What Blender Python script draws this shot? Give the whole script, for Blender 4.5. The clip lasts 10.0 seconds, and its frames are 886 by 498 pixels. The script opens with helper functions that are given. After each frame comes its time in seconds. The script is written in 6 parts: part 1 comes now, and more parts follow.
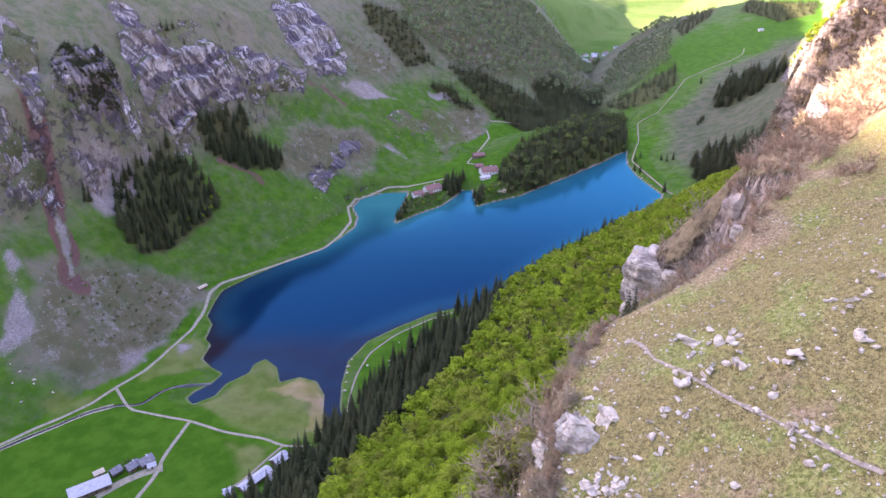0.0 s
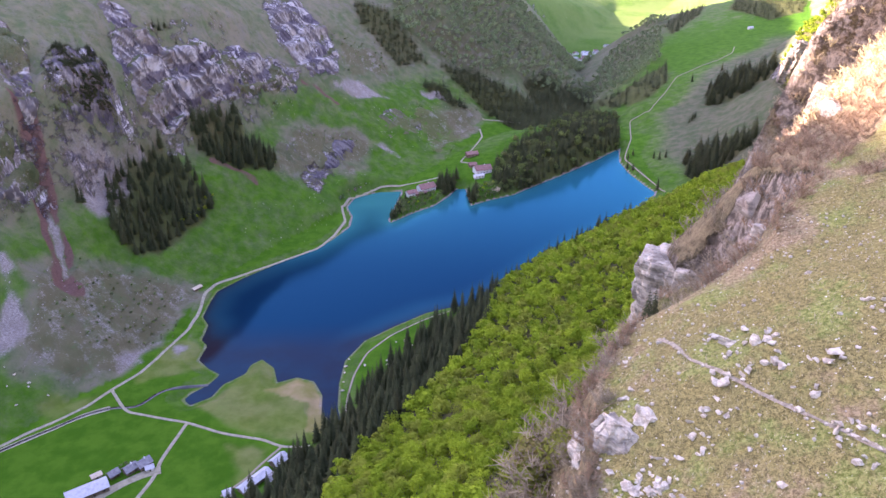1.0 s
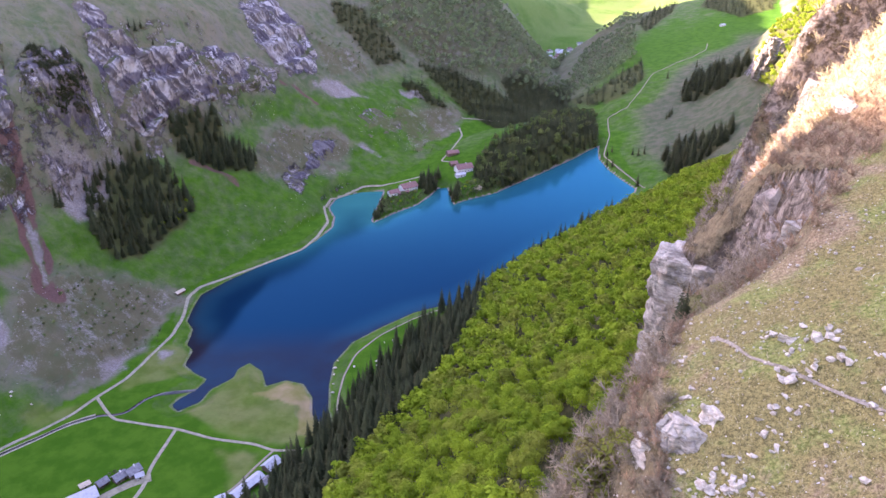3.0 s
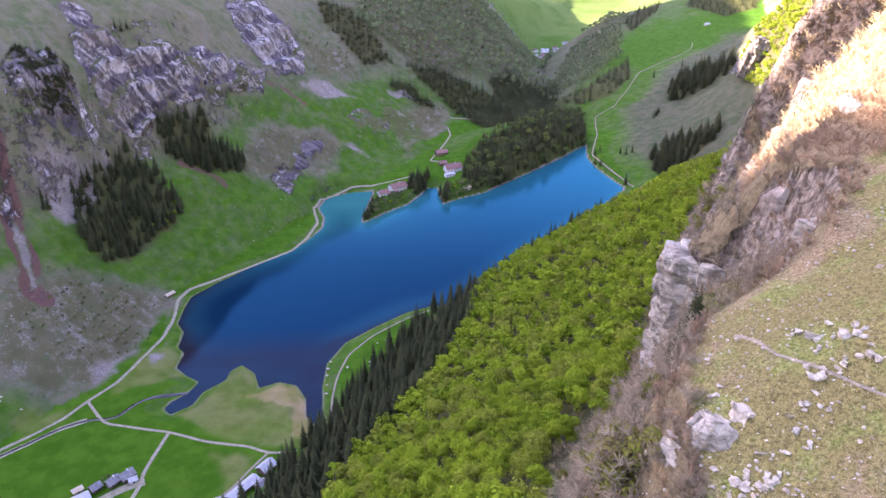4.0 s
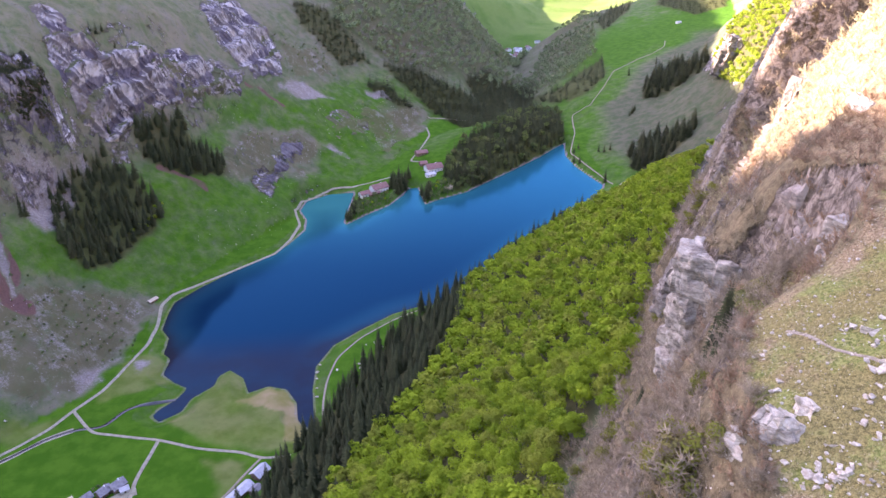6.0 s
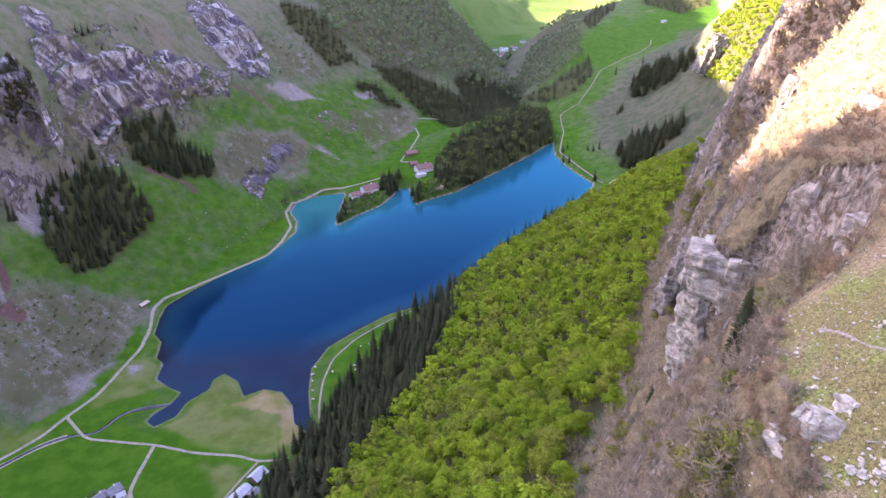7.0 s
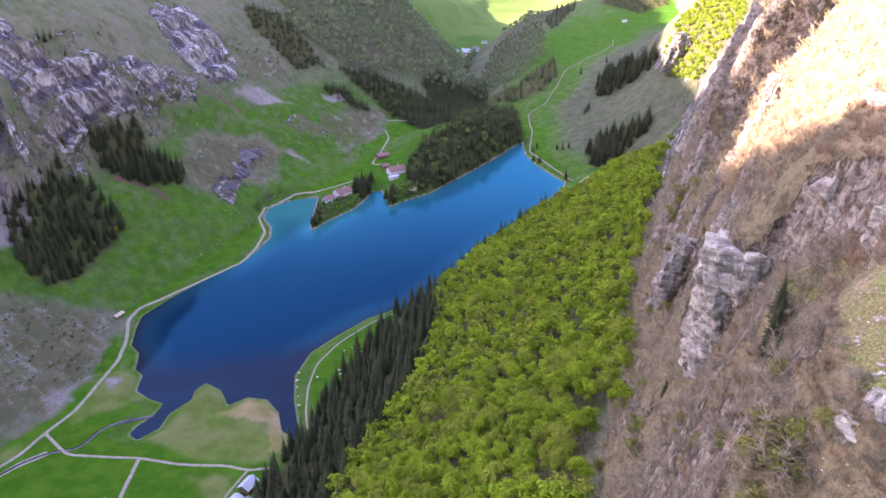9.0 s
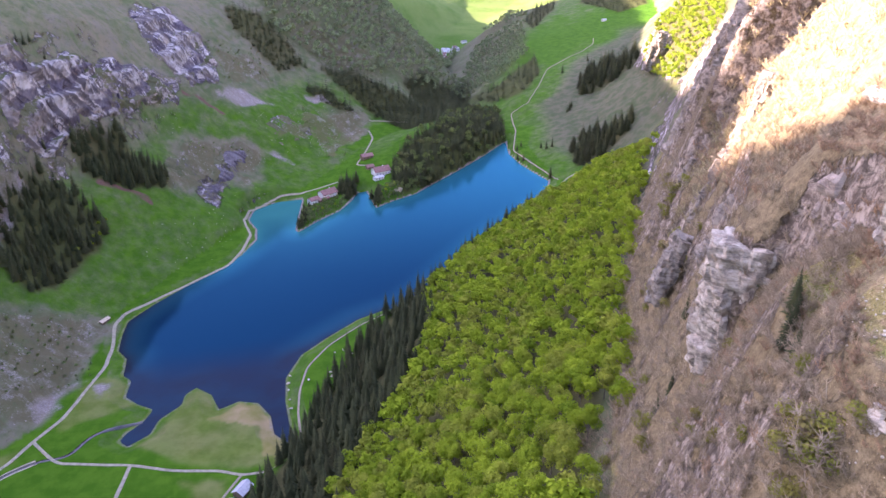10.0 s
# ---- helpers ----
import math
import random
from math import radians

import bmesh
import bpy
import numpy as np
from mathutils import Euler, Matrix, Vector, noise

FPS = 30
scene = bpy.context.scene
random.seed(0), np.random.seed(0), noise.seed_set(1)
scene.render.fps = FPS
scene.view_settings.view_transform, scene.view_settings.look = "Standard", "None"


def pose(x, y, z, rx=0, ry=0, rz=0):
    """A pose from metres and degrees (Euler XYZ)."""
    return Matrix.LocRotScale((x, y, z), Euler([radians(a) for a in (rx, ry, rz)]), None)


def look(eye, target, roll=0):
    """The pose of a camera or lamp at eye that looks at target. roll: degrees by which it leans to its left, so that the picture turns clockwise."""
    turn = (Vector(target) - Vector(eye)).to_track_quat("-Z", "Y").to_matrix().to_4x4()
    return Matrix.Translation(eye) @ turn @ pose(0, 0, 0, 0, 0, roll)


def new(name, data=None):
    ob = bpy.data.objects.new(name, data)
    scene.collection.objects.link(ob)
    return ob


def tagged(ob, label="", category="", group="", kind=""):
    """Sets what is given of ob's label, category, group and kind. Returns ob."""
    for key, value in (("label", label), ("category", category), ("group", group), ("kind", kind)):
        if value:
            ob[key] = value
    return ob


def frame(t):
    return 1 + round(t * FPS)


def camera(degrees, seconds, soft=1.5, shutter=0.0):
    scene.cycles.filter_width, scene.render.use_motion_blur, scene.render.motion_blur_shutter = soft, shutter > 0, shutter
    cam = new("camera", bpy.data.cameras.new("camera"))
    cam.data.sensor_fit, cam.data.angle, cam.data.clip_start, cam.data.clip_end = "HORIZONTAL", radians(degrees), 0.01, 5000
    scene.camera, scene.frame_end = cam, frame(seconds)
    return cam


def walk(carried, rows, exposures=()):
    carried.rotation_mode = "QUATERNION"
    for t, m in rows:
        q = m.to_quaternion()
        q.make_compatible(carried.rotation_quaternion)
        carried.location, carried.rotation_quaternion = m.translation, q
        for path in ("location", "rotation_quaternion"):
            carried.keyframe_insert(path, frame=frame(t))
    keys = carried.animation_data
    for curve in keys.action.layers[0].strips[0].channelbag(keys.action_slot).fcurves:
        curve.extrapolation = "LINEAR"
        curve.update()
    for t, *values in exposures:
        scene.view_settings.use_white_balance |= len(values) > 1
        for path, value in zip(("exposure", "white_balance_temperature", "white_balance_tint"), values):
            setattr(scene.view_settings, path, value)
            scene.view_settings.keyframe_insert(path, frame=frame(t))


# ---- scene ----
# The walk: seconds, eye, target, roll
cam = camera(64.29, 10.0, soft=1.5)
PATH = [
    (0, (0.00, 0.00, 300.00), (-0.017, 90.402, 257.248), 0.01),
    (0.5, (-2.35, 0.21, 300.05), (-1.668, 90.569, 257.220), 0.02),
    (1, (-4.59, 0.41, 300.12), (-3.254, 90.721, 257.207), -0.00),
    (1.5, (-6.86, 0.55, 300.23), (-4.859, 90.830, 257.269), -0.01),
    (2, (-9.15, 0.65, 300.34), (-6.220, 90.884, 257.327), 0.01),
    (2.5, (-11.38, 0.97, 300.37), (-7.505, 91.144, 257.326), 0.01),
    (4, (-18.14, 1.60, 300.56), (-11.358, 91.565, 257.431), 0.08),
    (4.5, (-20.60, 1.62, 300.83), (-12.816, 91.504, 257.701), 0.11),
    (5, (-23.03, 1.73, 301.03), (-14.275, 91.523, 257.908), 0.13),
    (5.5, (-25.48, 1.81, 301.18), (-15.886, 91.513, 258.031), 0.09),
    (7, (-33.88, 2.89, 301.59), (-21.519, 92.234, 258.402), -0.03),
    (7.5, (-37.01, 3.13, 301.73), (-23.518, 92.329, 258.596), -0.06),
    (8, (-40.20, 3.40, 301.86), (-25.428, 92.428, 258.789), -0.08),
    (8.5, (-43.39, 3.81, 301.94), (-27.324, 92.619, 258.883), -0.11),
    (9, (-46.98, 4.20, 302.18), (-29.541, 92.768, 259.143), -0.14),
    (9.5, (-50.20, 5.06, 302.25), (-31.458, 93.340, 259.184), -0.21),
    (10, (-53.39, 5.62, 302.43), (-33.298, 93.608, 259.356), -0.22),
]
walk(cam, [(t, look(eye, target, roll)) for t, eye, target, roll in PATH], [(0, 3.02, 6850, 52), (10, 3.02, 6850, 52)])

# ---- daylight: low evening sun from beyond the left-hand ridge, most of the valley in its shade ----
SUN_EL, SUN_FROM = 23.0, Vector((-0.866, 0.5, 0.0))
sun = new("sun", bpy.data.lights.new("sun", "SUN"))
sun.data.energy, sun.data.angle, sun.data.color = 4.7, radians(0.5), (1.0, 0.93, 0.80)
_to = SUN_FROM * math.cos(radians(SUN_EL)) + Vector((0, 0, math.sin(radians(SUN_EL))))
sun.matrix_world = look(_to * 3000, (0, 0, 0))
world = bpy.data.worlds.new("sky")
scene.world = world
world.use_nodes = True
_n = world.node_tree.nodes
_sky = _n.new("ShaderNodeTexSky")
_sky.sky_type, _sky.sun_disc = "NISHITA", False
_sky.sun_elevation, _sky.sun_rotation = radians(SUN_EL), math.atan2(SUN_FROM.x, SUN_FROM.y)
_n["Background"].inputs["Strength"].default_value = 0.15
world.node_tree.links.new(_sky.outputs[0], _n["Background"].inputs["Color"])

# ---- materials ----
class Nodes:
    """A small wrapper to write node materials in few lines."""

    def __init__(self, name, rough=0.9, spec=0.3):
        self.mat = bpy.data.materials.new(name)
        self.mat.use_nodes = True
        self.tree = self.mat.node_tree
        self.bsdf = self.tree.nodes["Principled BSDF"]
        self.bsdf.inputs["Roughness"].default_value = rough
        self.bsdf.inputs["Specular IOR Level"].default_value = spec
        self.co = self.add("ShaderNodeNewGeometry").outputs["Position"]

    def add(self, kind, **values):
        node = self.tree.nodes.new(kind)
        for key, value in values.items():
            setattr(node, key, value)
        return node

    def put(self, socket, value):
        if isinstance(value, bpy.types.NodeSocket):
            self.tree.links.new(value, socket)
        elif isinstance(value, tuple) and len(value) == 3 and socket.type == "RGBA":
            socket.default_value = (*value, 1)
        else:
            socket.default_value = value

    def noise(self, size, detail=4.0, rough=0.6, squash=(1, 1, 1), distort=0.0):
        m = self.add("ShaderNodeMapping")
        self.put(m.inputs["Vector"], self.co)
        m.inputs["Scale"].default_value = [q / size for q in squash]
        n = self.add("ShaderNodeTexNoise")
        self.put(n.inputs["Vector"], m.outputs[0])
        n.inputs["Scale"].default_value, n.inputs["Detail"].default_value = 1.0, detail
        n.inputs["Roughness"].default_value, n.inputs["Distortion"].default_value = rough, distort
        return n.outputs["Fac"]

    def cells(self, size, squash=(1, 1, 1), feature="DISTANCE_TO_EDGE"):
        m = self.add("ShaderNodeMapping")
        self.put(m.inputs["Vector"], self.co)
        m.inputs["Scale"].default_value = [q / size for q in squash]
        n = self.add("ShaderNodeTexVoronoi", feature=feature)
        self.put(n.inputs["Vector"], m.outputs[0])
        n.inputs["Scale"].default_value = 1.0
        return n.outputs["Distance"]

    def math(self, op, a, b=0.5):
        n = self.add("ShaderNodeMath", operation=op)
        self.put(n.inputs[0], a)
        self.put(n.inputs[1], b)
        return n.outputs[0]

    def step(self, v, lo, hi, a=0.0, b=1.0):
        n = self.add("ShaderNodeMapRange", interpolation_type="SMOOTHSTEP")
        for socket, value in zip(n.inputs[:5], (v, lo, hi, a, b)):
            self.put(socket, value)
        return n.outputs[0]

    def mix(self, f, a, b, how="MIX"):
        n = self.add("ShaderNodeMix", data_type="RGBA", blend_type=how)
        self.put(n.inputs["Factor"], f)
        self.put(n.inputs[6], a)
        self.put(n.inputs[7], b)
        return n.outputs[2]

    def attr(self, name):
        n = self.add("ShaderNodeAttribute", attribute_name=name)
        s = self.add("ShaderNodeSeparateColor")
        self.put(s.inputs[0], n.outputs["Color"])
        return s.outputs[0], s.outputs[1], s.outputs[2], n.outputs["Alpha"]

    def bump(self, height, depth, strength=1.0, after=None):
        n = self.add("ShaderNodeBump")
        n.inputs["Strength"].default_value = strength
        n.inputs["Distance"].default_value = depth
        self.put(n.inputs["Height"], height)
        if after is not None:
            self.put(n.inputs["Normal"], after)
        self.put(self.bsdf.inputs["Normal"], n.outputs[0])
        return n.outputs[0]

    def colour(self, c):
        self.put(self.bsdf.inputs["Base Color"], c)
        return self.mat


def spotted(name, dark, light, size, rough=0.9, bump=0.0, fine=0.2, spec=0.3):
    """A plain weathered surface: two tones over a coarse and a fine grain."""
    n = Nodes(name, rough, spec)
    a, b = n.noise(size), n.noise(size * fine, 5, 0.7)
    f = n.step(n.math("ADD", n.math("MULTIPLY", a, 0.6), n.math("MULTIPLY", b, 0.4)), 0.35, 0.65)
    if bump:
        n.bump(b, bump)
    return n.colour(n.mix(f, dark, light))


def ground_material():
    n = Nodes("alpine_ground", 0.95, 0.04)
    rock, scree, red, rubble = n.attr("cover_stone")
    lush, dry, tan, floor = n.attr("cover_plants")
    shade_dark, alp, heath, _ = n.attr("cover_more")
    big, mid, small, tiny = n.noise(70, 4), n.noise(11, 5), n.noise(1.6, 5, 0.7), n.noise(0.35, 4, 0.75)
    ragged = n.math("ADD", n.math("MULTIPLY", n.noise(14, 6, 0.72), 0.75), n.math("MULTIPLY", small, 0.25))
    # grass: sappy on the flats, duller and browner on the slopes
    # slope tones include some extra blue in place of haze
    slope = n.mix(n.step(n.math("ADD", n.math("MULTIPLY", big, 0.5), n.math("MULTIPLY", mid, 0.5)), 0.36, 0.64), (0.075, 0.108, 0.046), (0.165, 0.147, 0.097))
    slope = n.mix(n.math("MULTIPLY", n.step(n.noise(24, 6, 0.72, (1, 1, 0.6), 0.8), 0.5, 0.62), 0.7), slope, n.mix(small, (0.088, 0.082, 0.06), (0.22, 0.195, 0.15)))
    # tussocks, cattle tracks and bare spots
    tussock = n.math("ADD", n.math("MULTIPLY", n.noise(5.0, 6, 0.78), 0.7), n.math("MULTIPLY", n.noise(3.0, 5, 0.7, (0.35, 0.35, 1.6), 0.5), 0.3))
    slope = n.mix(n.step(tussock, 0.46, 0.36, 0.0, 0.5), slope, (0.03, 0.042, 0.014))
    slope = n.mix(n.step(tussock, 0.55, 0.66, 0.0, 0.45), slope, (0.20, 0.19, 0.09))
    sappy = n.mix(n.step(mid, 0.35, 0.68), (0.026, 0.104, 0.006), (0.048, 0.140, 0.010))
    grass = n.mix(n.step(n.math("ADD", lush, n.math("MULTIPLY", n.math("SUBTRACT", ragged, 0.5), 0.9)), 0.25, 0.75), slope, sappy)
    grass = n.mix(n.math("MULTIPLY", n.step(tiny, 0.4, 0.75), 0.12), grass, n.mix(0.4, grass, (0.20, 0.20, 0.06)))
    grass = n.mix(n.math("MULTIPLY", n.step(n.math("ADD", alp, n.math("MULTIPLY", n.math("SUBTRACT", ragged, 0.5), 0.9)), 0.2, 0.8), 0.85), grass, n.mix(n.step(mid, 0.35, 0.65), (0.06, 0.085, 0.038), (0.105, 0.105, 0.066)))
    # meadows far down the valley, yellowed in colour to imitate bright sun on them
    c_far = n.add("ShaderNodeSeparateXYZ")
    n.put(c_far.inputs[0], n.co)
    grass = n.mix(n.math("MULTIPLY", n.step(c_far.outputs[1], 2300, 3000), n.step(n.noise(140, 4, 0.6), 0.3, 0.6, 0.25, 0.7)), grass, (0.15, 0.20, 0.06))
    # last year's grass on the bluff, with green tufts coming through
    tuft = n.noise(0.42, 5, 0.78, (1, 1, 1), 0.6)
    straw = n.mix(n.step(n.math("ADD", n.math("MULTIPLY", tuft, 0.55), n.math("MULTIPLY", n.noise(0.14, 3, 0.7), 0.45)), 0.38, 0.62), (0.08, 0.068, 0.023), (0.31, 0.262, 0.098))
    straw = n.mix(n.math("MULTIPLY", n.step(n.noise(8, 6, 0.72), 0.49, 0.62), 0.85), straw, n.mix(n.step(tuft, 0.38, 0.62), (0.085, 0.115, 0.02), (0.27, 0.29, 0.09)))
    straw = n.mix(n.math("MULTIPLY", n.step(n.math("ADD", n.noise(13, 6, 0.7), n.math("MULTIPLY", heath, 0.3)), 0.54, 0.66), 0.75), straw, n.mix(n.step(tuft, 0.38, 0.62), (0.14, 0.092, 0.052), (0.38, 0.272, 0.165)))
    straw = n.mix(n.step(n.noise(0.5, 3, 0.6), 0.66, 0.72), straw, (0.60, 0.56, 0.50))
    c = n.mix(n.step(n.math("ADD", dry, n.math("MULTIPLY", n.math("SUBTRACT", ragged, 0.5), 0.7)), 0.3, 0.7), grass, straw)
    reed = n.mix(n.step(n.noise(22, 4), 0.3, 0.7), (0.17, 0.165, 0.045), (0.30, 0.225, 0.12))
    c = n.mix(n.step(n.math("ADD", tan, n.math("MULTIPLY", n.math("SUBTRACT", n.noise(16, 4), 0.5), 0.3)), 0.05, 0.95), c, reed)
    c = n.mix(floor, c, n.mix(mid, (0.048, 0.056, 0.02), (0.10, 0.095, 0.04)))
    stone_grain = n.mix(n.step(n.math("ADD", n.math("MULTIPLY", small, 0.5), n.math("MULTIPLY", tiny, 0.5)), 0.38, 0.62), (0.15, 0.13, 0.115), (0.34, 0.305, 0.27))
    c = n.mix(n.math("MULTIPLY", n.step(n.math("ADD", n.math("MULTIPLY", rubble, 0.5), n.math("ADD", n.math("MULTIPLY", small, 0.22), n.math("MULTIPLY", n.noise(13, 8, 0.76, (1, 1, 0.8), 0.9), 0.6))), 0.80, 0.91), 0.72), c, n.mix(n.step(ragged, 0.50, 0.66), (0.10, 0.09, 0.045), stone_grain))
    c = n.mix(n.step(n.math("ADD", scree, n.math("MULTIPLY", n.math("SUBTRACT", ragged, 0.5), 1.5)), 0.25, 0.8), c, n.mix(n.step(mid, 0.35, 0.65), stone_grain, n.mix(0.5, stone_grain, (0.16, 0.13, 0.11))))
    c = n.mix(n.step(n.math("ADD", red, n.math("MULTIPLY", n.math("SUBTRACT", ragged, 0.5), 0.8)), 0.35, 0.75), c, n.mix(n.step(dry, 0.5, 0.9), n.mix(small, (0.06, 0.03, 0.026), (0.21, 0.12, 0.095)), n.mix(n.step(n.math("ADD", n.math("MULTIPLY", small, 0.5), n.math("MULTIPLY", tuft, 0.5)), 0.36, 0.64), (0.085, 0.068, 0.036), (0.27, 0.213, 0.115))))
    # limestone: pale beds, dark streaks down the face, painted overhang shade in bands, grassy ledges left between
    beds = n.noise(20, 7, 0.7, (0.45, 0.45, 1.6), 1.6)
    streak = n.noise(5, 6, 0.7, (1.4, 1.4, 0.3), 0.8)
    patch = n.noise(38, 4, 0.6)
    # blue raised in the stone tones too, for the missing haze
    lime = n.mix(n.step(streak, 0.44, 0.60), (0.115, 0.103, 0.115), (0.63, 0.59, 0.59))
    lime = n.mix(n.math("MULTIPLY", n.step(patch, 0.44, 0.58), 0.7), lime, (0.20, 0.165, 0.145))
    # dark bands imitate the shade under ledges
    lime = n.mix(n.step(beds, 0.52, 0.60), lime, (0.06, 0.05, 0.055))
    # overhang shade by outline, and the buttress's own dark rock, as colour
    lime = n.mix(n.math("MULTIPLY", n.step(n.math("ADD", shade_dark, n.math("MULTIPLY", n.math("SUBTRACT", ragged, 0.5), 1.6)), 0.35, 0.65), 0.9), lime, n.mix(n.step(streak, 0.4, 0.62), (0.035, 0.03, 0.04), (0.13, 0.11, 0.135)))
    lime = n.mix(n.math("MULTIPLY", n.step(n.noise(2.2, 5, 0.75, (1.3, 1.3, 0.3), 0.5), 0.5, 0.62), 0.55), lime, (0.075, 0.066, 0.07))
    lime = n.mix(n.math("MULTIPLY", n.step(n.noise(12, 7, 0.74), 0.50, 0.59), 0.85), lime, n.mix(small, (0.065, 0.075, 0.025), (0.16, 0.14, 0.07)))
    lime = n.mix(n.math("MULTIPLY", n.step(tiny, 0.5, 0.72), 0.3), lime, (0.62, 0.58, 0.55))
    worn = n.noise(3.0, 8, 0.78, (1, 1, 0.75), 0.5)
    warm = n.mix(n.step(worn, 0.40, 0.62), (0.12, 0.095, 0.068), (0.44, 0.37, 0.28))
    warm = n.mix(n.math("MULTIPLY", n.step(n.noise(7, 7, 0.74, (0.7, 0.7, 1.3), 0.8), 0.53, 0.62), 0.8), warm, (0.085, 0.07, 0.05))
    lime = n.mix(n.step(dry, 0.5, 0.9), lime, warm)
    edge = n.step(n.math("ADD", rock, n.math("MULTIPLY", n.math("SUBTRACT", ragged, 0.5), 2.6)), 0.42, 0.62)
    c = n.mix(edge, c, lime)
    h = n.math("ADD", n.math("MULTIPLY", small, 0.5), n.math("MULTIPLY", n.math("ADD", beds, streak), n.math("MULTIPLY", edge, 2.2)))
    first = n.bump(h, 0.9, 0.9)
    n.bump(tiny, 0.16, 0.8, first)
    return n.colour(c)


def water_material():
    """Deep blue water: its own colour from below, and a bluish mirror that grows towards grazing views."""
    n = Nodes("lake_water", 0.6, 0.0)
    teal, brown, deep, _ = n.attr("bed")
    c = n.mix(deep, (0.0, 0.10, 0.138), (0.0, 0.018, 0.042))
    c = n.mix(teal, c, (0.012, 0.16, 0.15))
    c = n.mix(n.math("MULTIPLY", brown, n.step(n.noise(26, 3), 0.25, 0.75, 0.8, 1.0)), c, (0.020, 0.014, 0.017))
    ripple = n.bump(n.math("ADD", n.noise(2.4, 3, 0.6, (1, 2.0, 1)), n.math("MULTIPLY", n.noise(11, 3), 1.3)), 0.05, 0.25)
    mirror = n.add("ShaderNodeBsdfGlossy")
    mirror.inputs["Color"].default_value, mirror.inputs["Roughness"].default_value = (0.03, 0.30, 0.56, 1), 0.06
    n.put(mirror.inputs["Normal"], ripple)
    gloss = n.add("ShaderNodeFresnel")
    gloss.inputs["IOR"].default_value = 1.33
    both = n.add("ShaderNodeMixShader")
    n.put(both.inputs[0], n.math("MULTIPLY", gloss.outputs[0], 0.75))
    n.tree.links.new(n.bsdf.outputs[0], both.inputs[1])
    n.tree.links.new(mirror.outputs[0], both.inputs[2])
    n.tree.links.new(both.outputs[0], n.tree.nodes["Material Output"].inputs["Surface"])
    return n.colour(c)


def leaf_material(name, dark, light, brown, tone=9.0, amount=0.25):
    n = Nodes(name, 0.8, 0.05)
    # each tree has a shade of its own: joined trees carry it in an attribute, single ones take it from the object
    each = n.math("FRACT", n.math("ADD", n.attr("tone")[0], n.add("ShaderNodeObjectInfo").outputs["Random"]))
    tree, leaf = n.noise(tone, 2, 0.5), n.noise(1.1, 3)
    f = n.math("ADD", n.math("MULTIPLY", n.step(tree, 0.33, 0.66), 0.35), n.math("MULTIPLY", n.step(leaf, 0.3, 0.7), 0.2))
    c = n.mix(n.math("ADD", f, n.math("MULTIPLY", each, 0.45)), dark, light)
    c = n.mix(n.math("MULTIPLY", n.step(n.math("ADD", n.math("MULTIPLY", n.noise(tone * 3, 3, 0.6), 0.6), n.math("MULTIPLY", n.math("FRACT", n.math("MULTIPLY", each, 7.3)), 0.4)), 0.52, 0.68), amount * 2), c, brown)
    thin = n.add("ShaderNodeBsdfTranslucent")
    n.put(thin.inputs["Color"], c)
    both = n.add("ShaderNodeMixShader")
    both.inputs[0].default_value = 0.3
    out = n.tree.nodes["Material Output"]
    n.tree.links.new(n.bsdf.outputs[0], both.inputs[1])
    n.tree.links.new(thin.outputs[0], both.inputs[2])
    n.tree.links.new(both.outputs[0], out.inputs["Surface"])
    return n.colour(c)


def limestone_material(name, pale, dark, size=2.2):
    n = Nodes(name, 0.85, 0.3)
    beds = n.noise(size, 7, 0.75, (0.6, 0.6, 1.5), 0.25)
    fine = n.noise(size * 0.12, 5, 0.75)
    crack = n.cells(size * 1.1, (1, 0.8, 1.6))
    c = n.mix(n.step(beds, 0.36, 0.6), dark, pale)
    c = n.mix(n.math("MULTIPLY", n.step(crack, 0.0, 0.03, 0.55, 0.0), n.noise(size * 2.5, 3)), c, (0.16, 0.14, 0.13))
    c = n.mix(n.math("MULTIPLY", n.step(n.noise(size * 1.7, 4), 0.55, 0.68), 0.7), c, (0.34, 0.265, 0.18))
    c = n.mix(n.math("MULTIPLY", n.step(fine, 0.5, 0.75), 0.5), c, (0.16, 0.15, 0.14))
    first = n.bump(n.math("ADD", beds, n.math("MULTIPLY", n.step(crack, 0.0, 0.05), 0.3)), size * 0.2, 0.9)
    n.bump(fine, size * 0.04, 0.8, first)
    return n.colour(c)


